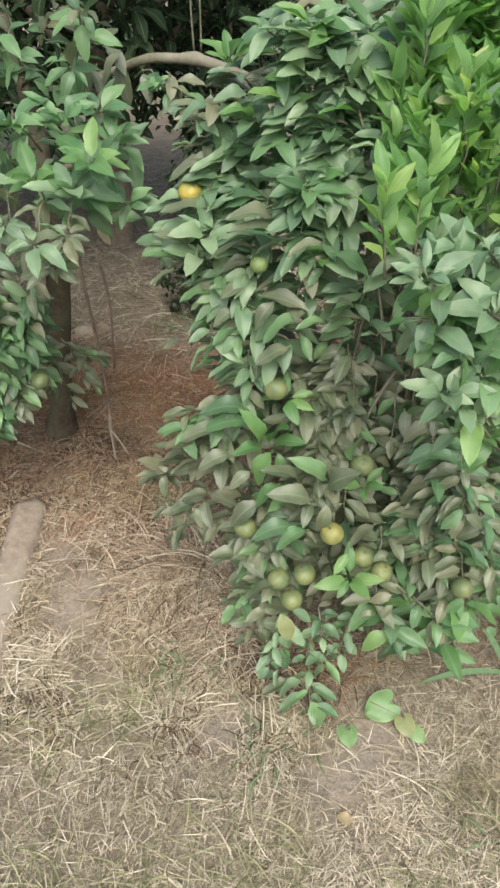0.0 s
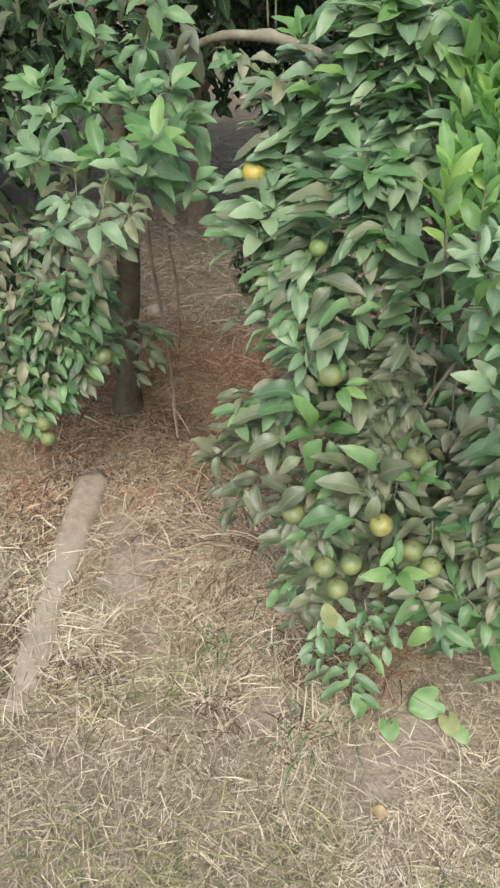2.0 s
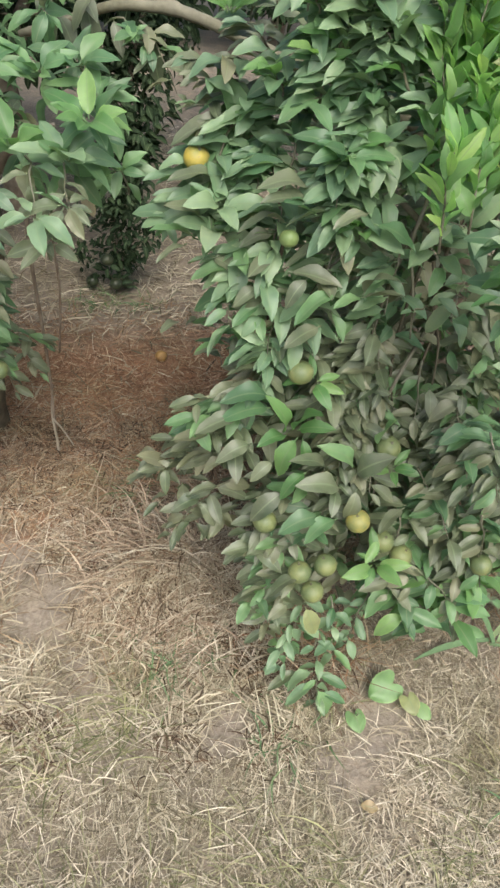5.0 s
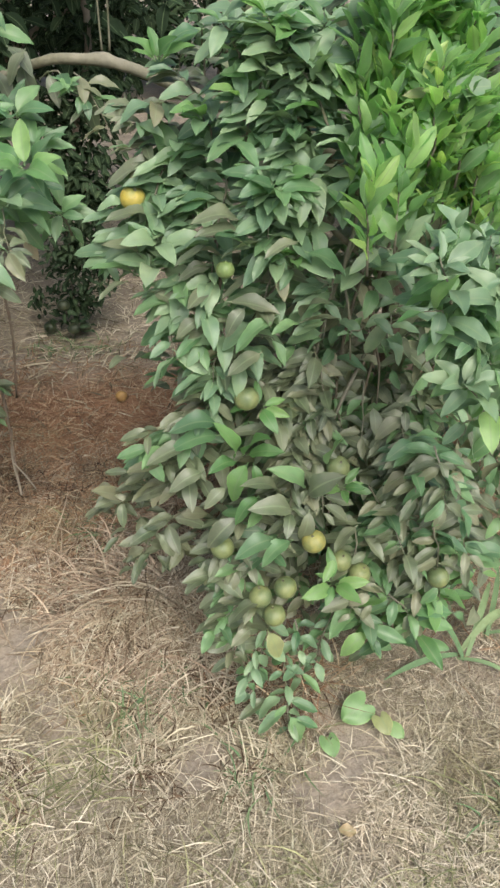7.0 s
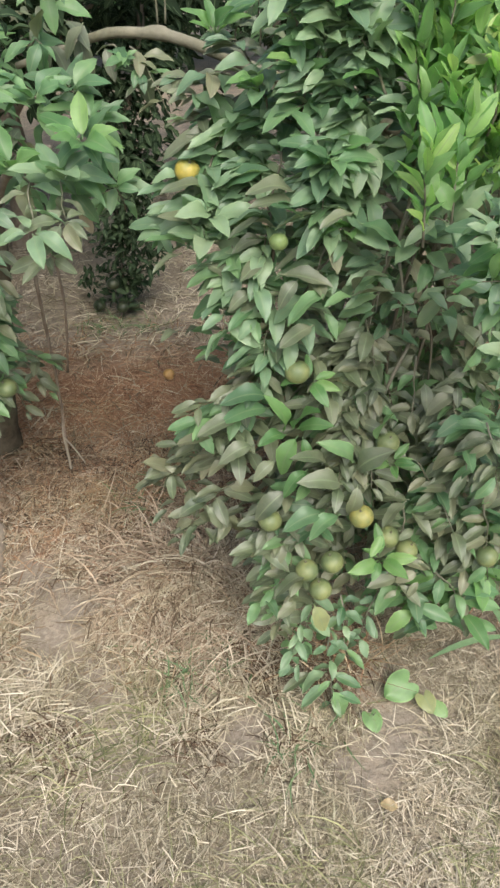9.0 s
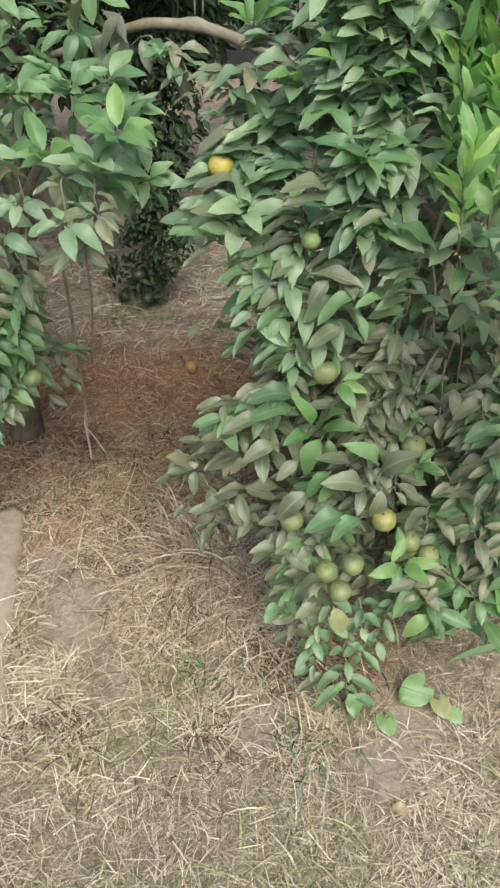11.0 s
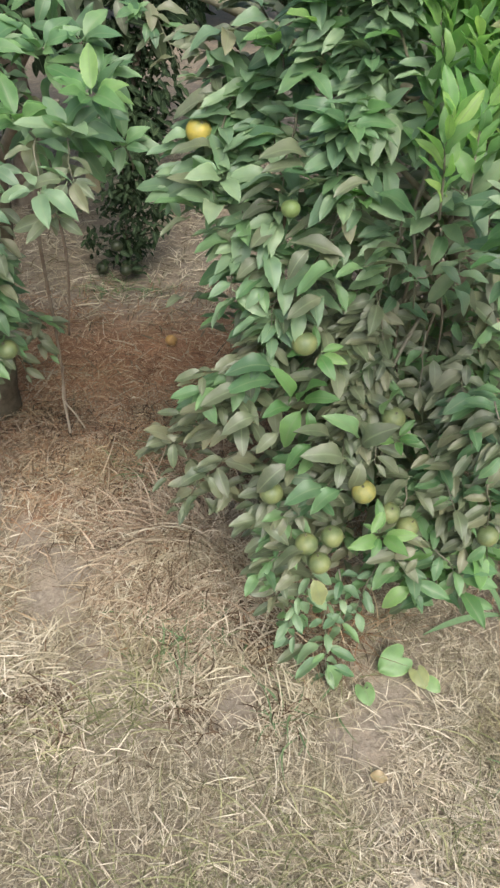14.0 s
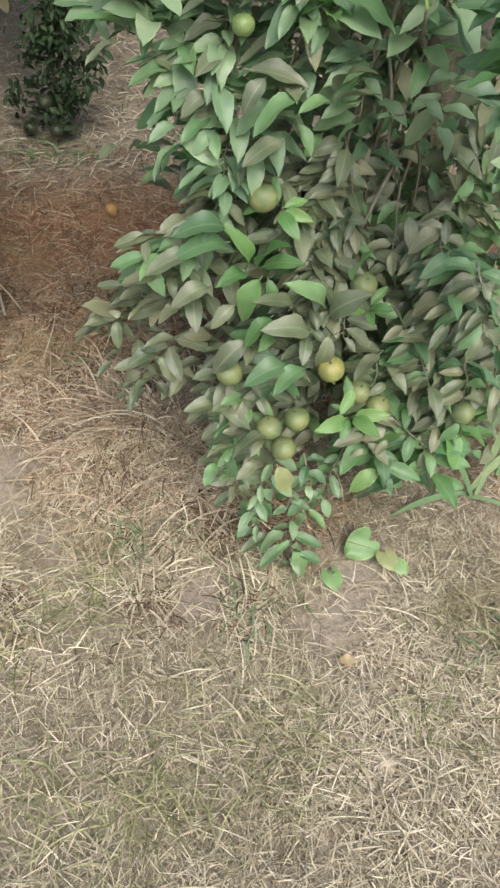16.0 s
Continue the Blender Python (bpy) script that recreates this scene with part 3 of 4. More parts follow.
blades(16, 800, patch(-1.0, 1.2, 0.2, 1.2, 0.25, 3.0, 0.2, 0.8, 6.0), (0.05, 0.14), (0.0018, 0.0036), (0.006, 0.035), M_PALE, "straw", "long bleached stalks tangled over the litter", "dry grass", 6)


def open_lane(rng, n):
    p = patch(-6.0, 6.0, -4.0, 5.0, 2.5, 1.4, 0.0, 0.6)(rng, n)
    inside = np.exp(-(np.abs(p[:, 0] / 1.75) ** 4 + np.abs((p[:, 1] - 1.4) / 1.6) ** 4))
    return p[rng.uniform(0, 1, len(p)) > inside * 1.1]


blades(10, 30000, open_lane, (0.05, 0.2), (0.004, 0.009), (0.0, 0.02), M_STRAW, "straw", "dry straw strewn over the open orchard lane", "dry grass", 3)
blades(11, 4500, patch(-1.15, 0.35, 1.35, 2.75, 0.3, 4.5, 0.1, 0.8), (0.05, 0.16), (0.0022, 0.0046), (0.004, 0.032), M_TAN, "dead_grass", "tan dead grass strewn before the tree trunks")
blades(12, 2600, patch(-1.15, 0.25, 1.2, 2.3, 0.3, 5.5, 0.25, 0.9, 2.0), (0.04, 0.14), (0.0024, 0.0048), (0.006, 0.034), M_PALE, "straw", "bold pale straw stalks in loose tangles")
blades(13, 3200, patch(0.1, 1.25, 0.3, 1.35, 0.35, 3.5, 0.0, 0.7, 7.0), (0.03, 0.12), (0.0016, 0.0036), (0.003, 0.018), M_PALE, "straw", "bleached straw thick on the open ground")
blades(17, 1500, patch(-1.25, -0.15, 1.8, 2.65, 0.2, 4.0, 0.2, 0.8, 8.0), (0.05, 0.15), (0.0020, 0.0042), (0.004, 0.032), M_RUST, "dead_grass", "rusty dead grass round the tree trunk")
blades(18, 8000, patch(-1.3, 0.45, 1.05, 2.7, 0.3, 5.0, 0.36, 0.85, 12.0), (0.03, 0.11), (0.0022, 0.0052), (0.006, 0.032), M_BROWN, "dead_grass", "dark decaying grass matted between the straw")
blades(8, 5500, patch(-2.0, 2.1, -0.4, 1.75, 0.5, 1.9, 0.45, 0.95, 9.0), (0.03, 0.10), (0.0014, 0.0034), (0.004, 0.030), M_OLIVE, "grass", "fading olive green grass between the straw", "grass")


def tuft(name, x, y, count, length, width, mat, label, category, seed, spread=0.05, lay=0.5):
    """A clump of grass blades that spring from one spot and bend over."""
    rng = random.Random(seed)
    verts, quads = [], []
    owner = thing(name, (x, y, rise(x, y)), label, category, "grass tufts") if count <= 30 else None
    for _ in range(count):
        if owner and verts:
            part("blade", quads_data("blade", verts, quads, mat), owner)
            verts, quads = [], []
        a, L, W = rng.uniform(0, 6.283), rng.uniform(*length), rng.uniform(*width)
        bx, by = x + rng.gauss(0, spread), y + rng.gauss(0, spread)
        rise_a = rng.uniform(0.1, 1.0) * (1 - lay) + 0.12
        z0, st, b = rise(bx, by), 6, len(verts)
        for i in range(st):
            t = i / (st - 1)
            out = L * (t * math.cos(rise_a) + 0.25 * t * t)
            z = z0 + L * (t * math.sin(rise_a) * 1.3 - 0.75 * t * t * math.sin(rise_a))
            px, py = bx + out * math.cos(a + 0.4 * t), by + out * math.sin(a + 0.4 * t)
            w = 0.5 * W * (1 - 0.85 * t ** 2)
            verts += [(px - w * math.sin(a), py + w * math.cos(a), max(z, z0 + 0.003)), (px + w * math.sin(a), py - w * math.cos(a), max(z, z0 + 0.003) + 0.15 * W)]
        quads += [(b + 2 * i, b + 2 * i + 1, b + 2 * i + 3, b + 2 * i + 2) for i in range(st - 1)]
    if owner:
        part("blade", quads_data("blade", verts, quads, mat), owner)
        return owner
    return tagged(new(name, quads_data(name, verts, quads, mat)), label, category, "", "stuff")


# ---- the main citrus tree ----
CITRUS = thing("citrus_tree", (0.85, 2.35, 0), "dusty citrus tree with drooping leafy branches and green fruit", "citrus tree", "citrus trees")
limb(CITRUS, [(0.85, 2.35, -0.05), (0.84, 2.33, 0.4), (0.80, 2.30, 0.9), (0.78, 2.28, 1.5), (0.80, 2.3, 2.2)], [0.085, 0.07, 0.06, 0.045, 0.02], "trunk", sides=12)
limb(CITRUS, [(0.80, 2.30, 0.8), (0.62, 2.05, 1.12), (0.46, 1.82, 1.28), (0.34, 1.78, 1.40), (0.2, 1.77, 1.62)], [0.024, 0.014, 0.008, 0.006, 0.003], mat=M_TWIG)
limb(CITRUS, [(0.80, 2.30, 1.0), (0.60, 2.25, 1.33), (0.30, 2.25, 1.47), (0.02, 2.28, 1.575), (-0.05, 2.30, 1.597), (-0.10, 2.30, 1.612), (-0.13, 2.30, 1.620), (-0.17, 2.30, 1.620), (-0.26, 2.31, 1.618), (-0.36, 2.34, 1.585), (-0.52, 2.38, 1.53)], [0.03, 0.024, 0.017, 0.0150, 0.0150, 0.0155, 0.0195, 0.0145, 0.0135, 0.011, 0.009], mat=M_LIMB)
limb(CITRUS, [(0.80, 2.30, 0.7), (0.55, 1.95, 0.95), (0.36, 1.72, 0.95), (0.20, 1.58, 0.80)], [0.024, 0.014, 0.009, 0.004], mat=M_TWIG)
limb(CITRUS, [(0.80, 2.30, 1.2), (0.88, 1.95, 1.42), (0.66, 1.58, 1.36), (0.52, 1.3, 1.34)], [0.024, 0.013, 0.008, 0.004], mat=M_TWIG)
limb(CITRUS, [(-0.13, 2.30, 1.64), (-0.132, 2.30, 1.80), (-0.13, 2.31, 2.3)], [0.003, 0.0028, 0.002], "upright_twig", M_TWIG, 6)
limb(CITRUS, [(-0.11, 2.30, 1.64), (-0.106, 2.30, 1.80), (-0.10, 2.31, 2.3)], [0.003, 0.0028, 0.002], "upright_twig", M_TWIG, 6)

STEMS = ((0.33, 1.62, 1.12), (0.40, 1.63, 1.08), (0.27, 1.58, 1.02), (0.08, 1.62, 1.22), (0.36, 1.52, 0.88), (0.46, 1.60, 1.20), (0.36, 1.58, 1.34), (0.48, 1.64, 1.00))
for k, (x, y, z) in enumerate(STEMS):
    limb(CITRUS, [(x + 0.09 - 0.03 * (k % 4), y + 0.10, z + 0.22), (x + 0.02 - 0.012 * (k % 3), y + 0.02, z + 0.1), (x - 0.008 * (k % 3), y, z), (x - 0.02 + 0.006 * (k % 7), y - 0.03, z - 0.1), (x + 0.012 * (k % 4), y - 0.05, z - 0.2)],
         [0.0050, 0.0042, 0.0036, 0.0030, 0.0018], "bare_stem", M_TRUNK if k % 2 else M_TWIG, 6, k)

MAIN_FRUIT = (((-0.079, 1.790, 1.430), M_RIPE, "yellow ripening fruit"), ((0.100, 1.57, 1.352), M_LIGHT, "pale green fruit"), ((0.143, 1.50, 1.072), M_UNRIPE, "dull green fruit"),
              ((0.074, 1.374, 0.733), M_UNRIPE, "dull green fruit"), ((0.290, 1.348, 0.753), M_HALF, "yellow-green fruit"), ((0.375, 1.375, 0.648), M_UNRIPE, "dull green fruit"),
              ((0.425, 1.36, 0.610), M_UNRIPE, "dull green fruit"), ((0.226, 1.330, 0.619), M_UNRIPE, "large unripe green fruit"), ((0.162, 1.320, 0.607), M_UNRIPE, "dull green fruit"),
              ((0.196, 1.300, 0.555), M_UNRIPE, "dull green fruit"), ((0.355, 1.432, 0.907), M_UNRIPE, "dull green fruit"), ((0.626, 1.33, 0.60), M_UNRIPE, "dull green fruit"))
HOLLOWS = (((0.42, 1.60, 1.12), (0.12, 0.20, 0.22)), ((0.36, 1.62, 1.36), (0.10, 0.16, 0.11)))  # bare twiggy gaps in the crown
main = Foliage(CITRUS, 300, 11, [f[0] for f in MAIN_FRUIT], HOLLOWS)
BIG_LEAVES = [
    (-0.003, 1.735, 1.479, -0.113, 1.700, 1.469), (-0.030, 1.750, 1.408, -0.131, 1.715, 1.433), (-0.006, 1.737, 1.406, 0.075, 1.702, 1.478), (0.141, 1.600, 1.441, 0.053, 1.565, 1.489),
    (0.145, 1.579, 1.423, 0.049, 1.544, 1.456), (0.149, 1.558, 1.407, 0.084, 1.523, 1.452), (0.098, 1.598, 1.372, 0.011, 1.563, 1.413), (-0.059, 1.703, 1.315, -0.117, 1.668, 1.401),
    (-0.078, 1.686, 1.292, -0.164, 1.651, 1.351), (-0.054, 1.650, 1.273, 0.019, 1.615, 1.252), (-0.103, 1.684, 1.284, -0.166, 1.649, 1.267), (0.251, 1.508, 1.413, 0.329, 1.473, 1.400),
    (0.240, 1.510, 1.434, 0.172, 1.475, 1.433), (0.101, 1.551, 1.289, 0.203, 1.516, 1.288), (0.203, 1.511, 1.269, 0.103, 1.476, 1.223), (0.139, 1.528, 1.287, 0.093, 1.493, 1.251),
]
MID_LEAVES = [
    (0.175, 1.506, 1.188, 0.101, 1.471, 1.171), (0.194, 1.509, 1.219, 0.221, 1.474, 1.177), (0.252, 1.505, 1.256, 0.319, 1.470, 1.286), (0.252, 1.505, 1.256, 0.194, 1.470, 1.265),
    (0.252, 1.504, 1.263, 0.279, 1.469, 1.347), (0.080, 1.484, 1.020, -0.057, 1.449, 1.070), (0.017, 1.478, 0.974, -0.089, 1.443, 0.963), (0.080, 1.481, 0.990, -0.031, 1.446, 1.009),
    (0.240, 1.369, 0.842, 0.150, 1.334, 0.907), (0.272, 1.400, 0.880, 0.204, 1.365, 0.993), (0.271, 1.385, 0.865, 0.317, 1.350, 0.956), (0.329, 1.435, 0.912, 0.336, 1.400, 1.020),
    (0.276, 1.363, 0.844, 0.261, 1.328, 0.769), (0.198, 1.346, 0.777, 0.108, 1.311, 0.790), (0.393, 1.346, 0.797, 0.329, 1.311, 0.770), (0.234, 1.332, 0.781, 0.157, 1.297, 0.773),
]
LOW_LEAVES = [
    (0.163, 1.310, 0.609, 0.079, 1.275, 0.600), (0.113, 1.388, 0.818, 0.035, 1.353, 0.770), (-0.147, 1.567, 0.729, -0.200, 1.532, 0.818), (-0.146, 1.560, 0.744, -0.214, 1.525, 0.773),
    (-0.143, 1.498, 0.883, -0.073, 1.463, 0.930), (0.209, 1.330, 0.156, 0.121, 1.295, 0.134), (0.135, 1.277, 0.544, 0.087, 1.242, 0.538), (0.211, 1.395, 0.869, 0.132, 1.360, 0.990),
    (0.040, 1.450, 0.911, -0.036, 1.415, 0.910), (0.089, 1.427, 0.878, 0.038, 1.392, 0.861), (-0.075, 1.477, 0.700, -0.035, 1.442, 0.655), (-0.096, 1.502, 0.611, -0.140, 1.467, 0.586),
]
SPRIG_LEAVES = [
    (0.108, 1.443, 0.948, 0.102, 1.408, 1.076), (0.129, 1.446, 0.953, 0.160, 1.411, 1.048), (0.141, 1.437, 0.939, 0.088, 1.402, 0.864), (0.151, 1.435, 0.937, 0.164, 1.400, 0.888),
    (0.139, 1.445, 0.953, 0.195, 1.410, 0.998), (0.115, 1.441, 0.941, 0.058, 1.406, 0.967), (0.161, 1.391, 0.875, 0.098, 1.356, 0.843), (0.331, 1.299, 0.741, 0.303, 1.264, 0.716),
    (0.331, 1.299, 0.741, 0.372, 1.264, 0.694), (0.336, 1.301, 0.748, 0.302, 1.266, 0.855),
]
part("leaf", mesh_data("leaf", *leaf_shape(1.0, 0.46, 0.25, 0.14, 0.1)[:2], M_YELLOW, leaf_shape(1.0, 0.46, 0.25, 0.14, 0.1)[2]), CITRUS, "yellowing leaf", leaf_pose((0.170, 1.245, 0.568), (0.4, -0.35, -1), (0.3, -1, 0.45), 0.092))
main.place(BIG_LEAVES, [M_DUSTY, M_DUSTY, M_GREEN])
main.place(MID_LEAVES, [M_DUSTY, M_GREEN])
main.place(LOW_LEAVES, [M_DUSTY])
main.place([(0.26, 1.29, 0.12, 0.30, 1.25, 0.03), (0.25, 1.30, 0.14, 0.17, 1.27, 0.09), (0.27, 1.29, 0.10, 0.34, 1.27, 0.08), (0.24, 1.30, 0.20, 0.16, 1.28, 0.17), (0.26, 1.30, 0.18, 0.33, 1.27, 0.16)], [M_GREEN, M_SAGE])
main.place(SPRIG_LEAVES, [M_FRESH])
SKIRT = [(0.17, 1.33, 0.42, 0.14, 1.32, 0.20), (0.27, 1.36, 0.45, 0.30, 1.33, 0.20), (0.14, 1.34, 0.52, 0.09, 1.33, 0.36),
         (0.19, 1.38, 0.56, 0.05, 1.34, 0.48), (0.20, 1.34, 0.50, 0.16, 1.33, 0.14), (0.24, 1.37, 0.36, 0.26, 1.28, 0.03), (0.38, 1.39, 0.45, 0.33, 1.35, 0.25),
         (0.42, 1.42, 0.71, 0.41, 1.35, 0.48), (0.19, 1.40, 0.64, 0.04, 1.40, 0.61), (0.24, 1.41, 0.74, 0.16, 1.37, 0.66), (0.22, 1.44, 0.81, 0.05, 1.41, 0.68)]
for row in SKIRT:
    main.shoot(row, 14 if row[5] < 0.3 else 16, 0.066 if row[5] < 0.3 else 0.076, M_SAGE if row[5] < 0.3 else M_DUSTY, 0.2 if row[5] < 0.3 else 0.0, alt=M_GREEN, flat=0.85 if row[5] < 0.3 else 0.45)
NEAR = [(0.46, 1.22, 1.38, 0.39, 1.19, 1.53), (0.50, 1.22, 1.34, 0.39, 1.19, 1.44), (0.57, 1.15, 1.19, 0.45, 1.12, 1.33), (0.55, 1.25, 1.41, 0.46, 1.22, 1.43),
        (0.56, 1.20, 1.29, 0.51, 1.17, 1.34), (0.56, 1.18, 1.19, 0.48, 1.15, 1.23), (0.55, 1.30, 1.45, 0.51, 1.27, 1.53)]
for row in NEAR:
    main.shoot(row, 10, 0.076, M_SAGE, -0.05, alt=M_FRESH, flat=0.85)
for at in ((0.40, 1.19, 1.50), (0.45, 1.13, 1.32), (0.52, 1.20, 1.44)):
    main.star(at, 7, 0.082, M_PALELEAF, 0.5)
MIDDLE = [(0.31, 1.57, 1.16, 0.33, 1.50, 0.99), (0.08, 1.56, 0.98, -0.10, 1.53, 0.95), (0.06, 1.53, 0.90, -0.09, 1.51, 0.86), (0.05, 1.49, 0.82, -0.22, 1.63, 0.64),
          (0.25, 1.55, 0.96, 0.24, 1.38, 0.80), (0.33, 1.52, 0.90, 0.31, 1.38, 0.81), (0.00, 1.48, 0.77, -0.15, 1.54, 0.51), (0.18, 1.57, 1.08, 0.24, 1.51, 0.99), (0.29, 1.56, 1.08, 0.19, 1.50, 0.97)]
for row in MIDDLE:
    main.shoot(row, 17, 0.076, M_DUSTY, 0.08)
HANGING = [(0.03, 1.78, 1.38, 0.01, 1.64, 1.27), (0.10, 1.68, 1.36, 0.05, 1.58, 1.24), (0.07, 1.78, 1.47, 0.04, 1.71, 1.37), (0.10, 1.61, 1.22, 0.07, 1.54, 1.09), (0.21, 1.65, 1.49, 0.19, 1.56, 1.39), (0.34, 1.58, 1.33, 0.32, 1.53, 1.20),
           (-0.00, 1.82, 1.50, -0.08, 1.72, 1.29), (0.13, 1.76, 1.50, 0.06, 1.56, 1.18), (0.05, 1.78, 1.38, -0.11, 1.75, 1.32), (-0.02, 1.82, 1.35, -0.14, 1.74, 1.31),
           (0.00, 1.83, 1.40, -0.10, 1.80, 1.42), (0.23, 1.60, 1.42, 0.17, 1.55, 1.21), (0.23, 1.60, 1.32, 0.12, 1.55, 1.13), (0.02, 1.69, 1.28, -0.02, 1.56, 1.15), (0.12, 1.60, 1.15, 0.05, 1.53, 1.02)]
for row in HANGING:
    main.shoot(row, 13, 0.092, M_SAGE, 0.02, alt=M_DUSTY if row[5] < 1.25 else M_PALELEAF)
RIGHT = [(0.35, 1.56, 1.02, 0.30, 1.47, 0.91), (0.43, 1.55, 1.06, 0.42, 1.48, 0.91), (0.51, 1.49, 0.98, 0.53, 1.35, 0.85), (0.57, 1.40, 0.98, 0.59, 1.30, 0.85), (0.44, 1.44, 0.83, 0.54, 1.34, 0.66),
         (0.57, 1.33, 0.80, 0.66, 1.35, 0.47), (0.44, 1.41, 0.54, 0.50, 1.38, 0.23), (0.57, 1.41, 0.49, 0.66, 1.39, 0.28), (0.63, 1.35, 0.85, 0.72, 1.35, 0.56)]
for row in RIGHT:
    main.shoot(row, 16, 0.076, M_DUSTY, 0.22, alt=M_GREEN)
UPPER = [(0.17, 1.75, 1.56, 0.19, 1.69, 1.71), (0.31, 1.63, 1.62, 0.25, 1.71, 1.73), (0.10, 1.79, 1.54, 0.07, 1.74, 1.63), (0.22, 1.61, 1.43, 0.22, 1.61, 1.54), (0.27, 1.59, 1.38, 0.24, 1.55, 1.36),
         (0.30, 1.77, 1.69, 0.32, 1.74, 1.79), (0.21, 1.73, 1.70, 0.19, 1.69, 1.80), (0.38, 1.63, 1.64, 0.37, 1.75, 1.76), (0.26, 1.73, 1.68, 0.22, 1.70, 1.79), (0.15, 1.75, 1.70, 0.11, 1.70, 1.79), (0.20, 1.71, 1.60, 0.14, 1.71, 1.66)]
for k, row in enumerate(UPPER):
    main.shoot(row, 11, 0.088, M_SAGE, -0.1, alt=M_FRESH, flat=0.9 if k % 2 else 0.45)
YOUNG = [(0.50, 1.55, 1.56, 0.48, 1.52, 1.74), (0.58, 1.60, 1.50, 0.57, 1.56, 1.68), (0.64, 1.62, 1.44, 0.63, 1.60, 1.66), (0.40, 1.62, 1.66, 0.41, 1.60, 1.82),
         (0.36, 1.43, 1.40, 0.34, 1.42, 1.58), (0.41, 1.45, 1.42, 0.43, 1.49, 1.61), (0.50, 1.60, 1.40, 0.47, 1.55, 1.60), (0.60, 1.66, 1.35, 0.56, 1.61, 1.55), (0.37, 1.60, 1.55, 0.36, 1.65, 1.72),
         (0.46, 1.61, 1.55, 0.43, 1.66, 1.74), (0.56, 1.73, 1.52, 0.51, 1.70, 1.70), (0.44, 1.74, 1.68, 0.43, 1.71, 1.84), (0.53, 1.75, 1.65, 0.51, 1.68, 1.83), (0.65, 1.70, 1.35, 0.61, 1.66, 1.58),
         (0.71, 1.67, 1.38, 0.67, 1.65, 1.60), (0.54, 1.77, 1.65, 0.50, 1.68, 1.85), (0.64, 1.73, 1.60, 0.59, 1.67, 1.80), (0.70, 1.65, 1.20, 0.70, 1.62, 1.43)]
for row in YOUNG:
    main.shoot(row, 14, 0.080, M_LIME, -0.5, alt=M_FRESH, lean=0.9, flat=1.0)
for at, mat in (((0.19, 1.60, 1.51), M_GREEN), ((0.17, 1.48, 1.06), M_FRESH), ((0.34, 1.31, 0.64), M_FRESH), ((0.36, 1.40, 0.87), M_FRESH), ((0.20, 1.58, 1.51), M_GREEN)):
    main.star(at, 7, 0.08, mat)
main.add(leaf_pose((-0.02, 1.83, 1.50), (-1, -0.25, -0.25), (0.05, -0.3, 1), 0.13), M_DUSTY)
main.add(leaf_pose((-0.01, 1.78, 1.355), (-1, -0.2, 0.05), (0.05, -0.3, 1), 0.14), M_DUSTY)
main.add(leaf_pose((0.492, 1.57, 1.685), (-1.0, -0.3, 0.2), (0.1, -0.7, 0.7), 0.065), M_YELLOW)
main.add(leaf_pose((0.505, 1.565, 1.685), (1.0, -0.2, 0.35), (0.0, -0.7, 0.7), 0.11), M_PALELEAF)
LOW_GREEN = [(0.40, 1.40, 0.50, 0.48, 1.33, 0.38), (0.52, 1.38, 0.50, 0.62, 1.33, 0.36), (0.60, 1.40, 0.52, 0.72, 1.37, 0.40), (0.66, 1.42, 0.66, 0.78, 1.38, 0.54), (0.46, 1.40, 0.42, 0.58, 1.36, 0.30)]
for row in LOW_GREEN:
    main.shoot(row, 9, 0.105, M_GREEN, 0.05, alt=M_FRESH)
BETWEEN = [(0.30, 1.74, 1.58, 0.25, 1.66, 1.61), (0.34, 1.68, 1.42, 0.29, 1.60, 1.43), (0.38, 1.68, 1.48, 0.32, 1.60, 1.50), (0.26, 1.78, 1.62, 0.20, 1.70, 1.65), (0.43, 1.60, 1.32, 0.36, 1.53, 1.34), (0.46, 1.55, 1.38, 0.40, 1.49, 1.42),
           (0.18, 1.84, 1.50, 0.11, 1.78, 1.54), (0.33, 1.74, 1.66, 0.28, 1.68, 1.69), (0.40, 1.68, 1.58, 0.34, 1.60, 1.60), (0.06, 1.86, 1.46, -0.01, 1.81, 1.49), (0.43, 1.56, 1.20, 0.36, 1.49, 1.23), (0.32, 1.66, 1.50, 0.25, 1.60, 1.52),
           (0.22, 1.75, 1.55, 0.13, 1.69, 1.58), (0.48, 1.56, 1.26, 0.44, 1.48, 1.22)]
for k, row in enumerate(BETWEEN):
    main.shoot(row, 9, 0.098, M_SAGE if k % 3 else M_GREEN, -0.1, alt=M_PALELEAF, flat=0.9 if k % 2 else 0.45)
UNDER_LIMB = [(-0.33, 2.24, 1.63, -0.31, 2.20, 1.53), (-0.27, 2.26, 1.60, -0.25, 2.22, 1.53), (-0.18, 2.24, 1.57, -0.16, 2.20, 1.46), (-0.08, 2.24, 1.55, -0.085, 2.20, 1.475), (-0.39, 2.24, 1.62, -0.42, 2.20, 1.54), (-0.36, 2.24, 1.66, -0.30, 2.18, 1.63), (-0.31, 2.20, 1.66, -0.36, 2.16, 1.60), (-0.44, 2.20, 1.66, -0.40, 2.16, 1.58), (-0.40, 2.20, 1.62, -0.35, 2.16, 1.55)]
main.place(UNDER_LIMB, [M_DUSTY])
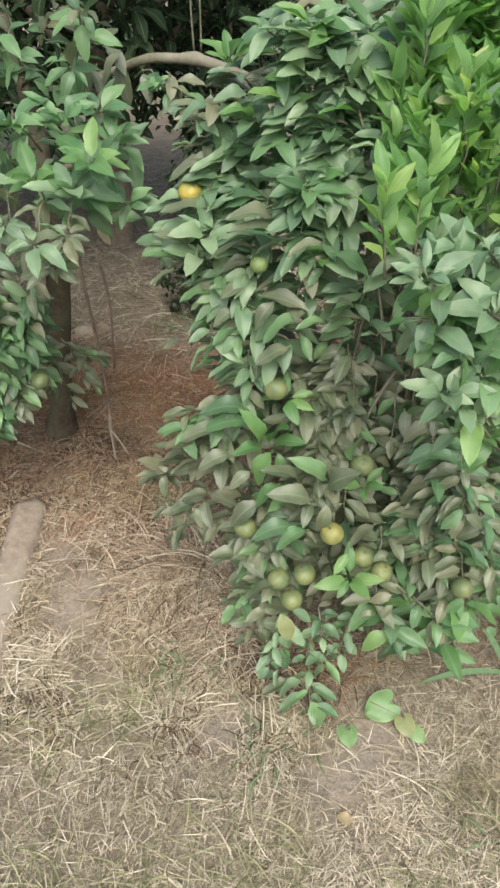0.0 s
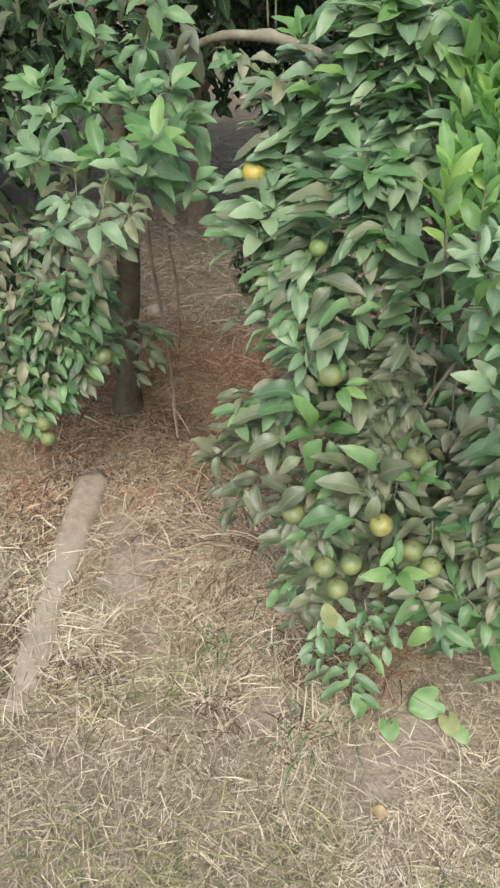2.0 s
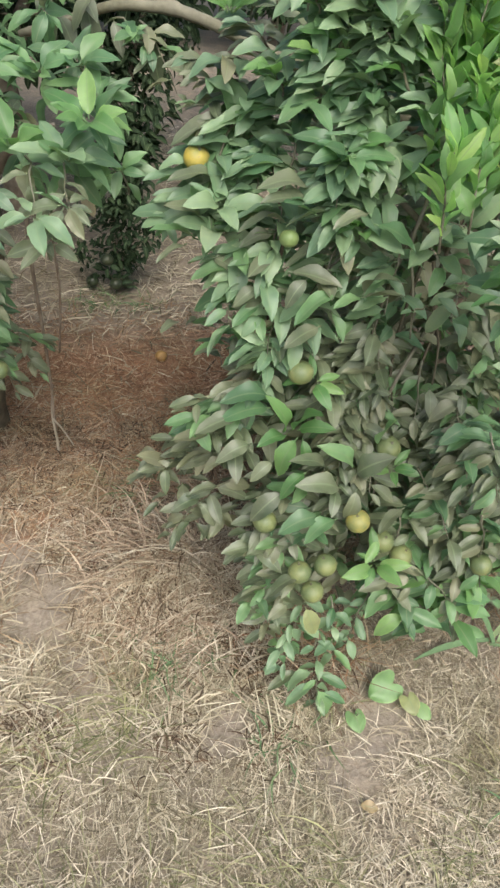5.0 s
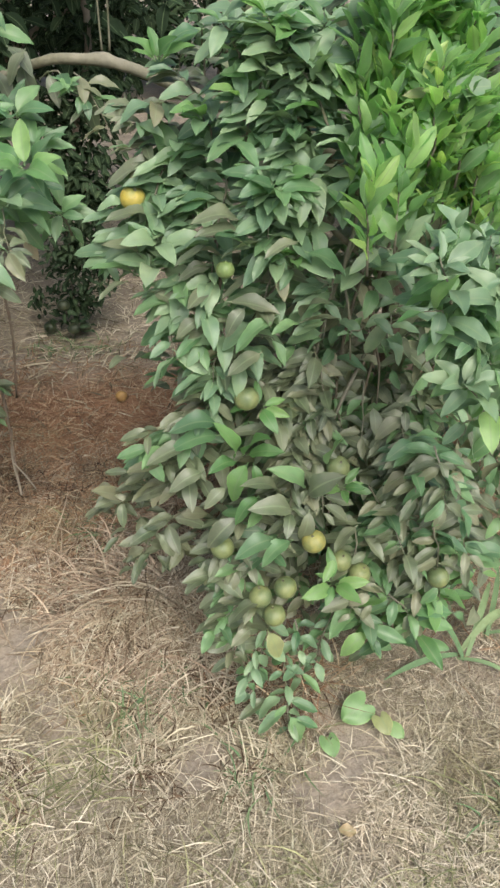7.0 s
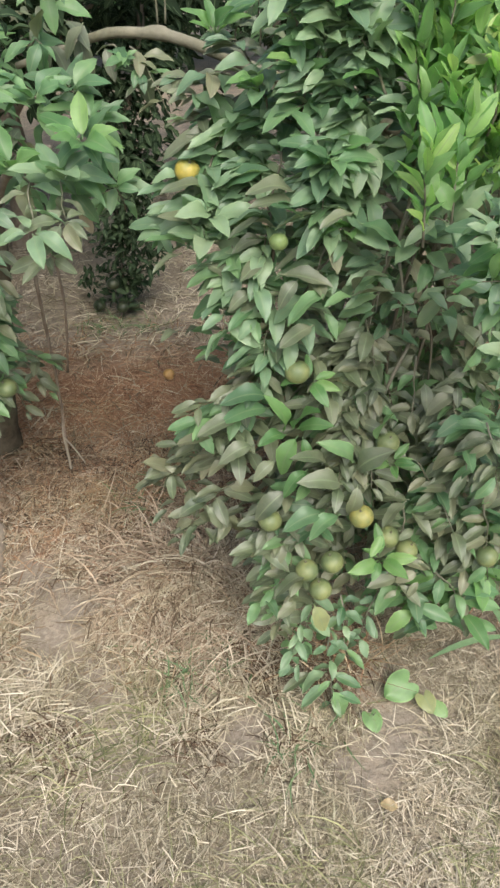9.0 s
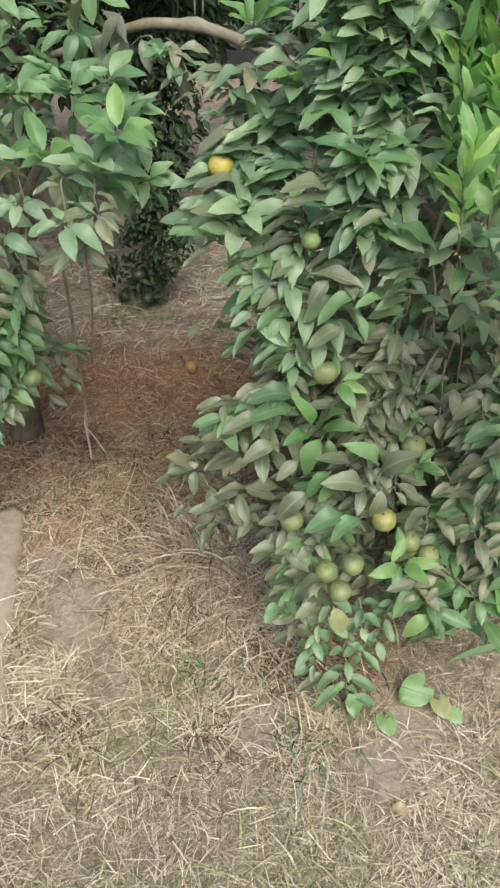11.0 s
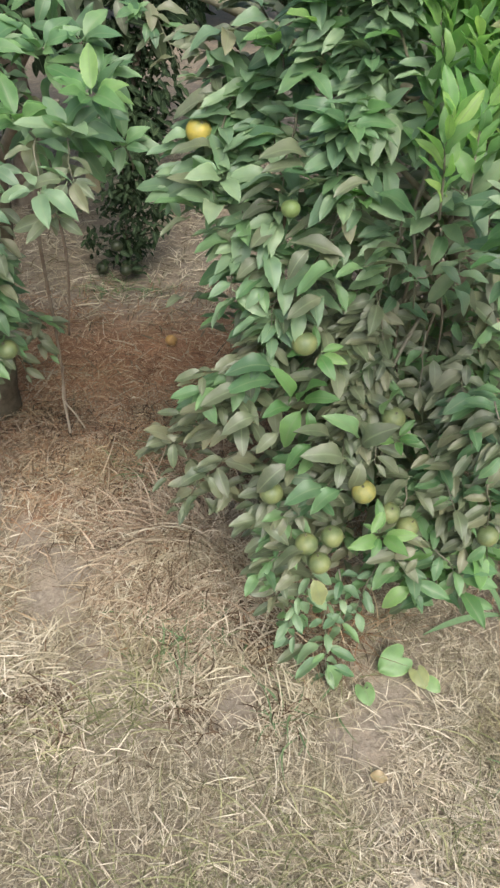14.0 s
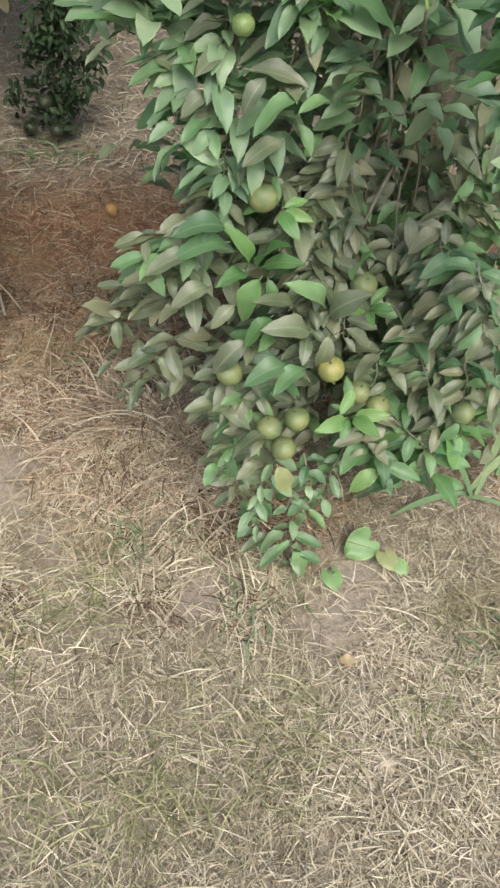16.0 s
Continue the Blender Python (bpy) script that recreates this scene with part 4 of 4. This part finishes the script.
for row in ((-0.20, 2.26, 1.60, -0.12, 2.16, 1.46), (-0.26, 2.26, 1.60, -0.18, 2.20, 1.55), (0.06, 2.20, 1.56, 0.06, 2.12, 1.68), (0.12, 2.10, 1.58, 0.10, 2.0, 1.74), (0.02, 2.06, 1.50, -0.04, 1.96, 1.48), (0.10, 1.98, 1.50, 0.03, 1.90, 1.54)):
    main.shoot(row, 8, 0.075, M_DUSTY, 0.15, alt=M_GREEN)
BESIDE = [(0.04, 1.92, 1.52, -0.07, 1.84, 1.57), (0.03, 1.92, 1.50, -0.08, 1.84, 1.52), (0.06, 1.90, 1.58, -0.03, 1.83, 1.61), (0.05, 1.88, 1.46, -0.05, 1.82, 1.49), (0.08, 1.90, 1.62, 0.02, 1.84, 1.68), (0.02, 1.94, 1.56, -0.10, 1.88, 1.60)]
for row in BESIDE:
    main.shoot(row, 11, 0.072, M_DUSTY, 0.1, alt=M_SAGE)
main.star((-0.035, 1.70, 1.30), 9, 0.105, M_PALELEAF, 0.25)
main.star((-0.03, 1.70, 1.36), 6, 0.10, M_SAGE, 0.3)
main.star((-0.22, 2.20, 1.575), 5, 0.062, M_GREEN, 0.3)
main.star((0.00, 2.02, 1.66), 6, 0.11, M_FRESH, 0.9)
main.fill([r for r in SKIRT if r[5] > 0.3] + MIDDLE + RIGHT, 90, 11, 0.074, [M_DUSTY, M_DUSTY, M_DUSTY, M_GREEN], 0.15)
main.fill(HANGING + UPPER + BETWEEN, 90, 9, 0.086, [M_SAGE, M_SAGE, M_GREEN], 0.0)
main.fill(YOUNG, 95, 11, 0.078, [M_LIME, M_LIME, M_LIME, M_FRESH], -0.5, lean=0.9, flat=0.9)
main.fill(NEAR, 18, 8, 0.076, [M_SAGE, M_GREEN, M_GREEN], -0.1, lean=0.4, flat=0.85)
inner = crown((0.85, 2.35), [(0.15, 0.45, 0.65, -0.05, -0.1), (0.5, 0.62, 0.75, 0, 0), (1.15, 0.62, 0.70, 0.05, 0), (1.4, 0.72, 0.70, 0.05, 0.05), (1.75, 0.70, 0.62, 0.08, 0.08), (2.05, 0.40, 0.38, 0.15, 0.15)])
front = crown((0.42, 1.66), [(0.28, 0.22, 0.12, 0.02, -0.05), (0.55, 0.30, 0.14, 0, -0.03), (0.85, 0.38, 0.15, 0, 0.03), (1.08, 0.38, 0.16, -0.04, 0.06)])
main.cloud(1500, front, 0.072, [M_DUSTY, M_DUSTY, M_GREEN], 0.15)
main.cloud(5000, inner, 0.10, [M_DUSTY, M_GREEN, M_DUSTY])
main.finish()
for at, mat, label in MAIN_FRUIT:
    fruit(CITRUS, at, {"pale": 0.020, "dull": 0.029}.get(label[:4], 0.029), mat, label, (at[0] * 40, at[2] * 20))

# ---- the neighbouring citrus tree ----
SECOND = thing("citrus_tree", (-0.88, 2.62, 0), "young citrus tree with a bare brown trunk and drooping leaves", "citrus tree", "citrus trees")
limb(SECOND, [(-0.90, 2.63, -0.05), (-0.885, 2.625, 0.06), (-0.865, 2.62, 0.16), (-0.82, 2.60, 0.45), (-0.77, 2.59, 0.70), (-0.73, 2.56, 0.95), (-0.74, 2.62, 1.3), (-0.85, 2.80, 1.7)], [0.085, 0.070, 0.056, 0.048, 0.045, 0.043, 0.035, 0.012], "trunk", M_TRUNK, 14)
limb(SECOND, [(-0.77, 2.49, 0.9), (-0.62, 2.25, 1.2), (-0.50, 2.05, 1.38), (-0.38, 1.85, 1.47)], [0.022, 0.016, 0.011, 0.005])
limb(SECOND, [(-0.80, 2.54, 0.7), (-0.92, 2.25, 1.0), (-0.90, 2.08, 1.0), (-0.86, 2.04, 0.85)], [0.02, 0.015, 0.010, 0.005])
limb(SECOND, [(-0.55, 2.30, 1.15), (-0.57, 2.34, 0.95), (-0.58, 2.40, 0.71), (-0.585, 2.44, 0.42), (-0.60, 2.46, 0.05)], [0.007, 0.006, 0.006, 0.005, 0.004], "bare_twig", M_DRYTWIG, 6)
limb(SECOND, [(-0.59, 2.42, -0.02), (-0.592, 2.43, 0.10), (-0.60, 2.45, 0.22), (-0.585, 2.47, 0.34)], [0.006, 0.0055, 0.005, 0.003], "dry_stick", M_POLE, 6)
limb(SECOND, [(-0.598, 2.44, 0.20), (-0.56, 2.43, 0.14), (-0.53, 2.42, 0.08)], [0.004, 0.0035, 0.003], "dry_stick", M_POLE, 6)
limb(SECOND, [(-0.50, 2.32, 1.05), (-0.50, 2.38, 0.8), (-0.54, 2.44, 0.5)], [0.005, 0.0045, 0.004], "bare_twig", M_DRYTWIG, 6)
SECOND_FRUIT = ((-0.625, 1.94, 0.775), (-0.938, 1.900, 0.554), (-0.879, 1.900, 0.506), (-0.956, 1.900, 0.447), (-0.879, 1.900, 0.437))
second = Foliage(SECOND, 260, 23, SECOND_FRUIT)
TOP_STARS = ((-0.415, 1.950, 1.545), (-0.527, 1.900, 1.546), (-0.296, 1.750, 1.507), (-0.294, 1.960, 1.491), (-0.463, 1.800, 1.441), (-0.612, 1.900, 1.506), (-0.252, 1.850, 1.374), (-0.622, 1.800, 1.441), (-0.349, 1.740, 1.433), (-0.336, 2.000, 1.552), (-0.658, 1.950, 1.564))
for k, at in enumerate(TOP_STARS):
    second.star(at, 8, 0.098, M_FRESH if k in (2, 4) else M_SAGE if k in (5, 7, 8) else M_GREEN, 0.35)
for k, (x, y, z) in enumerate(TOP_STARS):
    second.shoot((x + 0.01, y + 0.14, z - 0.10, x, y + 0.01, z), 7, 0.088, M_GREEN, 0.05, alt=M_SAGE, flat=0.9)
MID_STARS = ((-0.398, 1.570, 1.390), (-0.342, 1.620, 1.392), (-0.553, 1.650, 1.332), (-0.381, 1.620, 1.314), (-0.504, 1.680, 1.391))
for k, at in enumerate(MID_STARS):
    second.star(at, 7, 0.078, M_DUSTY if k % 2 else M_SAGE, -0.3)
    second.shoot((at[0] - 0.03, at[1] + 0.20, at[2] + 0.04, at[0], at[1] + 0.02, at[2] - 0.01), 7, 0.072, M_DUSTY, 0.3, alt=M_SAGE, flat=0.9)
second.place([(-0.325, 1.860, 1.339, -0.321, 1.840, 1.271)], [M_DRYLEAF])
OVER = [(-0.38, 2.12, 1.68, -0.36, 2.04, 1.78), (-0.44, 2.12, 1.62, -0.40, 2.05, 1.64), (-0.56, 2.12, 1.64, -0.58, 2.05, 1.74)]
for k, row in enumerate(OVER):
    second.shoot(row, 9, 0.080, M_GREEN, 0.3, alt=M_DUSTY, flat=0.9)
LEFT_LOW = [
    (-0.677, 1.912, 1.072, -0.723, 1.894, 0.887), (-0.77, 1.912, 1.072, -0.816, 1.884, 0.887), (-0.668, 1.959, 0.98, -0.695, 1.94, 0.813), (-0.76, 1.912, 0.933, -0.797, 1.884, 0.748),
    (-0.862, 1.912, 1.026, -0.909, 1.866, 0.84), (-0.835, 1.912, 0.887, -0.89, 1.884, 0.701), (-0.751, 1.959, 0.794, -0.797, 1.931, 0.608), (-0.816, 1.931, 0.748, -0.862, 1.894, 0.562),
    (-0.909, 1.931, 0.748, -0.965, 1.884, 0.534), (-0.779, 1.959, 0.683, -0.816, 1.94, 0.534), (-0.63, 1.977, 0.924, -0.649, 1.94, 0.757), (-0.686, 1.977, 0.813, -0.714, 1.94, 0.664),
    (-0.612, 1.959, 1.072, -0.63, 1.922, 0.924), (-1.002, 1.912, 0.887, -1.048, 1.866, 0.655), (-0.881, 1.94, 0.655, -0.927, 1.912, 0.479), (-1.002, 1.912, 0.701, -1.048, 1.884, 0.497),
]
for row in LEFT_LOW:
    second.shoot(row, 14, 0.080, M_GREEN, 0.15, alt=M_DUSTY)
for row in ((-0.70, 2.38, 0.66, -0.62, 2.32, 0.54), (-0.68, 2.40, 0.58, -0.60, 2.34, 0.48), (-0.74, 2.36, 0.60, -0.69, 2.32, 0.42), (-0.66, 2.40, 0.62, -0.57, 2.36, 0.58), (-0.78, 2.34, 0.62, -0.74, 2.30, 0.48)):
    second.shoot(row, 9, 0.072, M_DUSTY, 0.25, alt=M_GREEN)
for row in ((-0.66, 1.98, 1.22, -0.69, 1.94, 1.06), (-0.58, 2.00, 1.20, -0.60, 1.95, 1.06), (-0.74, 2.02, 1.15, -0.77, 2.00, 0.98), (-0.82, 2.02, 1.16, -0.86, 2.00, 1.00), (-0.66, 2.04, 1.06, -0.70, 2.02, 0.90), (-0.92, 2.02, 1.15, -0.97, 2.00, 0.98)):
    second.shoot(row, 11, 0.078, M_DUSTY, 0.45, alt=M_SAGE)
second.fill(LEFT_LOW, 40, 12, 0.080, [M_DUSTY, M_GREEN, M_GREEN], 0.2)
second.cloud(1900, crown((-1.02, 2.66), [(1.25, 0.5, 0.5, -0.1, 0), (1.6, 0.75, 0.65, -0.1, -0.1), (2.2, 0.45, 0.45, -0.15, 0.1)]), 0.085, [M_GREEN, M_SHADELEAF, M_DUSTY])
second.cloud(600, crown((-1.20, 2.25), [(0.45, 0.25, 0.2, 0, 0), (0.9, 0.3, 0.25, 0, 0), (1.2, 0.4, 0.3, 0, 0)]), 0.09, [M_DUSTY, M_SHADELEAF], 0.6)
second.finish()
for at in SECOND_FRUIT:
    fruit(SECOND, at, 0.029, M_UNRIPE, "dull green fruit", (at[0] * 30, 10))


# ---- trees of the next row ----
def far_tree(x, y, seed, leaves, levels, label, size=0.13):
    t = thing("citrus_tree", (x, y, 0), label, "citrus tree", "citrus trees")
    limb(t, [(x, y, -0.05), (x + 0.05, y, 0.5), (x, y, 1.2), (x, y, 2.0)], [0.10, 0.08, 0.06, 0.03], "trunk", seed=seed)
    for k in range(5):
        a = seed + k * 1.26
        limb(t, [(x, y, 0.7 + 0.1 * k), (x + 0.4 * math.cos(a), y + 0.4 * math.sin(a), 1.2 + 0.1 * k), (x + 0.9 * math.cos(a), y + 0.9 * math.sin(a), 1.5 + 0.1 * k)], [0.04, 0.03, 0.01], seed=seed + k)
    f = Foliage(t, 0, seed)
    # leaf colour carries the shade of these crowns
    f.cloud(leaves, crown((x, y), levels), size, [M_SHADELEAF, M_SHADELEAF, M_GREEN] if y > 4.9 else [M_SHADELEAF])
    return t, f


DENSE = [(0.35, 0.5, 0.5, 0, 0), (0.65, 1.0, 1.0, 0, 0), (1.1, 1.4, 1.3, 0, 0), (2.0, 1.6, 1.55, 0, 0), (2.8, 1.4, 1.4, 0, 0), (3.5, 0.8, 0.8, 0, 0)]
HIGH = [(0.95, 0.5, 0.5, 0, 0), (1.15, 1.1, 1.0, 0, 0), (1.6, 1.5, 1.4, 0, 0), (2.2, 1.6, 1.5, 0, 0), (2.9, 1.3, 1.3, 0, 0), (3.5, 0.7, 0.7, 0, 0)]
tree_c, fol_c = far_tree(-1.10, 4.75, 31, 6500, HIGH, "dark shaded citrus tree with a low hanging branch")
HANG = random.Random(5)
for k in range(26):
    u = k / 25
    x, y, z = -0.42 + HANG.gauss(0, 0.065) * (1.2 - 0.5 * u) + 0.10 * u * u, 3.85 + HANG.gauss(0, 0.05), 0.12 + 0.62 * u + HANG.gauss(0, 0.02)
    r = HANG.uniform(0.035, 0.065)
    fol_c.cloud(34, crown((x, y), [(z - r, r * 0.6, r * 0.6, 0, 0), (z, r, r, 0, 0), (z + r, r * 0.6, r * 0.6, 0, 0)]), HANG.uniform(0.045, 0.065), [M_SHADELEAF], 0.4)
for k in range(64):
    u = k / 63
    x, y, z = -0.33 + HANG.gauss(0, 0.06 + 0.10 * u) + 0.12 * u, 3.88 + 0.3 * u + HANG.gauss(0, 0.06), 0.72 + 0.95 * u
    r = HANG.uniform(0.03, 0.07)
    fol_c.cloud(32, crown((x, y), [(z - r, r, r, 0, 0), (z + r, r, r, 0, 0)]), HANG.uniform(0.05, 0.075), [M_SHADELEAF], 0.4)
# unseen canopy added overhead to keep light off the hanging branch
fol_c.cloud(1800, crown((-0.45, 3.75), [(1.75, 0.5, 0.5, 0, 0.1), (2.1, 0.75, 0.8, 0, 0.1), (2.6, 0.5, 0.6, 0, 0.3)]), 0.10, [M_SHADELEAF], 0.3)
limb(tree_c, [(-1.10, 4.75, 1.2), (-0.80, 4.6, 1.75), (-0.45, 4.3, 1.85), (-0.22, 4.1, 1.5), (-0.34, 3.92, 0.95), (-0.41, 3.86, 0.55), (-0.42, 3.85, 0.15)], [0.05, 0.035, 0.026, 0.018, 0.013, 0.009, 0.004], seed=77)
fol_c.finish()
for spot in ((-0.560, 3.80, 0.055), (-0.375, 3.80, 0.045), (-0.47, 3.76, 0.20), (-0.43, 3.74, 0.07)):
    fruit(tree_c, spot, 0.034, M_SHADERIND, "deep green fruit on the hanging branch")
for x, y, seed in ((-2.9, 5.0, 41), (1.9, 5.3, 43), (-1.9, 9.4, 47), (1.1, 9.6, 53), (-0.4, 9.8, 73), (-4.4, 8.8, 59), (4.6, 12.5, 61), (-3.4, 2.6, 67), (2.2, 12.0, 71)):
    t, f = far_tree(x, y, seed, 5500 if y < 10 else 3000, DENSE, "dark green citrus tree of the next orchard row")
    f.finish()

# ---- things on the ground ----
def pole():
    """A weathered squared post, its near end sunk in the soil."""
    rng = random.Random(5)
    a, b = Vector((-0.875, 2.14, 0.014)), Vector((-0.765, 1.12, -0.055))
    way = (b - a).normalized()
    side = way.cross(Vector((0, 0, 1))).normalized()
    up = side.cross(way)
    verts, faces, sides, n = [], [], 20, 40
    for i in range(n + 1):
        p = a.lerp(b, i / n)
        for k in range(sides):
            t = 2 * math.pi * k / sides
            c, d = math.cos(t), math.sin(t)
            u, v = math.copysign(abs(c) ** 0.8, c) * 0.070, math.copysign(abs(d) ** 0.8, d) * 0.056
            q = p + side * u + up * v
            if i == 0:
                q = q + way * rng.uniform(-0.012, 0.02)
            grain = 0.0035 * noise.noise(Vector((u * 60, v * 60, i * 0.12))) + 0.004 * noise.noise(q * 5)
            verts.append(q + (side * c + up * d) * grain)
    faces = [(i * sides + k, i * sides + (k + 1) % sides, (i + 1) * sides + (k + 1) % sides, (i + 1) * sides + k) for i in range(n) for k in range(sides)]
    faces += [tuple(range(sides))[::-1], tuple(range(n * sides, (n + 1) * sides))]
    return tagged(new("wooden_post", mesh_data("wooden_post", verts, faces, M_POLE)), "weathered pale wooden post half sunk in straw", "post")


pole()


def over_pole(rng, n):
    y = rng.uniform(0.95, 1.55, n)
    return np.stack([-0.80 + (y - 1.55) * -0.11 + rng.normal(0, 0.08, n), y], 1)


blades(9, 130, over_pole, (0.06, 0.18), (0.0016, 0.0036), (0.030, 0.055), M_PALE, "straw", "loose straw fallen across the pole")

# grass: rusty clump before the skirt, green tufts, a bleached spray
for k, (x, y, n, spread) in enumerate(((-0.14, 1.84, 240, 0.10), (-0.01, 1.78, 240, 0.09), (-0.26, 1.82, 140, 0.09), (-0.08, 1.68, 200, 0.10), (0.08, 1.66, 160, 0.09), (-0.36, 2.02, 110, 0.10))):
    tuft("dead_grass_tuft", x, y, n, (0.10, 0.24), (0.0030, 0.0058), M_PALE if k % 3 == 1 else M_TAN, "arching clump of tan dead grass on heaped straw", "grass tuft", 3 + 10 * k, spread, 0.3)
tuft("dead_grass_tuft", 0.30, 1.50, 130, (0.10, 0.22), (0.0026, 0.005), M_RUST, "rusty dead grass under the citrus skirt", "grass tuft", 5, 0.08, 0.4)
tuft("dead_grass_tuft", 0.232, 0.880, 30, (0.05, 0.12), (0.004, 0.008), M_WHITE, "bleached spray of broad dry grass blades", "grass tuft", 6, 0.035, 0.8)
for k, (x, y, n) in enumerate(((-0.36, 1.58, 90), (-0.62, 1.42, 90), (-0.50, 1.22, 80), (-0.28, 1.34, 70), (0.10, 1.02, 60), (0.62, 1.16, 60))):
    tuft("dead_grass_tuft", x, y, n, (0.06, 0.16), (0.0026, 0.0052), M_TAN if k < 1 else M_PALE, "tangled clump of pale dry straw", "grass tuft", 60 + k, 0.09, 0.75)
for k, (x, y) in enumerate(((-0.26, 1.49), (-0.07, 1.52), (-0.18, 1.42), (-0.36, 2.20), (-0.30, 2.12), (-0.24, 2.22), (0.03, 1.56), (0.15, 1.18), (0.84, 0.98), (-0.45, 3.70), (-0.28, 3.66), (-0.55, 3.62))):
    tuft("grass_tuft", x, y, 30, (0.05, 0.13), (0.004, 0.008), M_BROAD if k % 3 else M_GRASS, "small green grass tuft in dry straw", "grass tuft", 20 + k, 0.05, 0.35)
for k, (x, y) in enumerate(((-0.46, 1.17), (0.56, 0.83), (-0.42, 0.77), (-0.18, 0.72), (0.82, 0.98), (0.07, 0.81), (0.24, 0.77), (-0.30, 1.30))):
    tuft("grass_tuft", x, y, 90, (0.06, 0.16), (0.0022, 0.0046), M_OLIVE, "fading olive grass clump in dry straw", "grass tuft", 90 + k, 0.065, 0.5)


def broad_grass(at, rows):
    """A few broad ribbon blades from one root: rows are (tip x, y, z, lift, width)."""
    w = thing("grass_tuft", (at[0], at[1], rise(*at)), "broad-bladed pale green grass beside the citrus tree", "grass tuft", "grass tufts")
    rng = random.Random(17)
    for tx, ty, tz, lift, width in rows:
        a, b = Vector((at[0] + rng.uniform(-0.02, 0.02), at[1] + rng.uniform(-0.02, 0.02), 0.0)), Vector((tx, ty, tz))
        side = (b - a).cross(Vector((0, -0.5, 1))).normalized()
        verts, quads, st = [], [], 9
        for i in range(st):
            t = i / (st - 1)
            p = a.lerp(b, t) + Vector((0, 0, lift * 4 * t * (1 - t) + 0.004))
            h = 0.5 * width * (0.55 + 1.2 * t) * (1 - t ** 3) + 0.0008
            verts += [p - side * h + Vector((0, 0, 0.25 * h)), p, p + side * h + Vector((0, 0, 0.25 * h))]
        for i in range(st - 1):
            for k in (0, 1):
                quads.append((3 * i + k, 3 * i + k + 1, 3 * i + k + 4, 3 * i + k + 3))
        part("blade", quads_data("blade", verts, quads, M_BROAD), w)


broad_grass((0.88, 1.49), [(1.06, 1.58, 0.10, 0.06, 0.022), (1.02, 1.66, 0.16, 0.04, 0.020), (0.60, 1.43, 0.015, 0.035, 0.018), (0.80, 1.58, 0.12, 0.03, 0.018), (1.02, 1.38, 0.01, 0.03, 0.012)])
broad_grass((0.98, 1.56), [(1.16, 1.62, 0.08, 0.05, 0.018), (1.08, 1.72, 0.15, 0.03, 0.018), (1.20, 1.48, 0.02, 0.04, 0.014)])


def weed(at, leaves):
    """A low broad-leaved seedling: stem and round leaves."""
    w = thing("weed", at, "low weed with round pale green leaves in dry straw", "weed")
    v, f = tube(bend(at, (at[0] + 0.008, at[1] - 0.006, at[2] + 0.052), 0.005, 4), [0.003, 0.0028, 0.0025, 0.002, 0.002], 6)
    part("stem", mesh_data("stem", v, f, M_TWIG), w)
    for dx, dy, dz, size, turn, mat in leaves:
        verts, faces, uv = heart_shape()
        m = leaf_pose((at[0] + dx * 0.3, at[1] + dy * 0.3, at[2] + dz), (math.cos(turn), math.sin(turn), -0.05), (0.1, -0.45, 1), size)
        part("leaf", mesh_data("leaf", verts, faces, mat, uv), w, "", m)


weed((0.495, 1.335, 0.0), [(0.02, -0.02, 0.062, 0.090, 3.6, M_WEED)])
weed((0.538, 1.285, 0.0), [(0.0, 0.0, 0.055, 0.058, -1.3, M_YELLOW), (0.10, -0.10, 0.045, 0.045, -0.9, M_WEED)])
weed((0.372, 1.25, 0.0), [(0.0, 0.0, 0.04, 0.058, -1.4, M_WEED)])


def stone(at, size, seed):
    bm = bmesh.new()
    bmesh.ops.create_icosphere(bm, subdivisions=3, radius=1.0)
    for v in bm.verts:
        v.co *= 1 + 0.35 * noise.noise(v.co * 1.3 + Vector((seed, 0, 0))) + 0.08 * noise.noise(v.co * 4)
        v.co.z *= 0.6
        v.co *= size
    me = bpy.data.meshes.new("stone")
    bm.to_mesh(me)
    bm.free()
    me.materials.append(M_STONE)
    ob = new("stone", me)
    ob.location = (at[0], at[1], rise(*at) + size * 0.2)
    return tagged(ob, "small pale clod of dry earth on the ground", "stone", "stones")


for k, (x, y, r) in enumerate(((0.395, 0.735, 0.030), (-1.03, 3.54, 0.06), (-0.95, 3.62, 0.035))):
    stone((x, y), r, k)
fallen = new("fallen_fruit", fruit_mesh(M_ROT))
fallen.matrix_basis = pose(-0.19, 3.12, rise(-0.19, 3.12) + 0.022, 70, 20, 0) @ Matrix.Scale(0.030, 4)
tagged(fallen, "fallen brownish orange fruit sunk in rusty litter", "fruit")
leaf_v, leaf_f, leaf_uv = leaf_shape(1.0, 0.55, 0.2, 0.1, 0.2)
dropped = new("fallen_leaf", mesh_data("fallen_leaf", leaf_v, leaf_f, M_TANLEAF, leaf_uv))
dropped.matrix_basis = leaf_pose((0.335, 1.0, rise(0.335, 1.0) + 0.024), (1, -0.3, 0.02), (0.0, 0.1, 1), 0.055)
tagged(dropped, "small withered tan leaf fallen on the straw", "leaf")
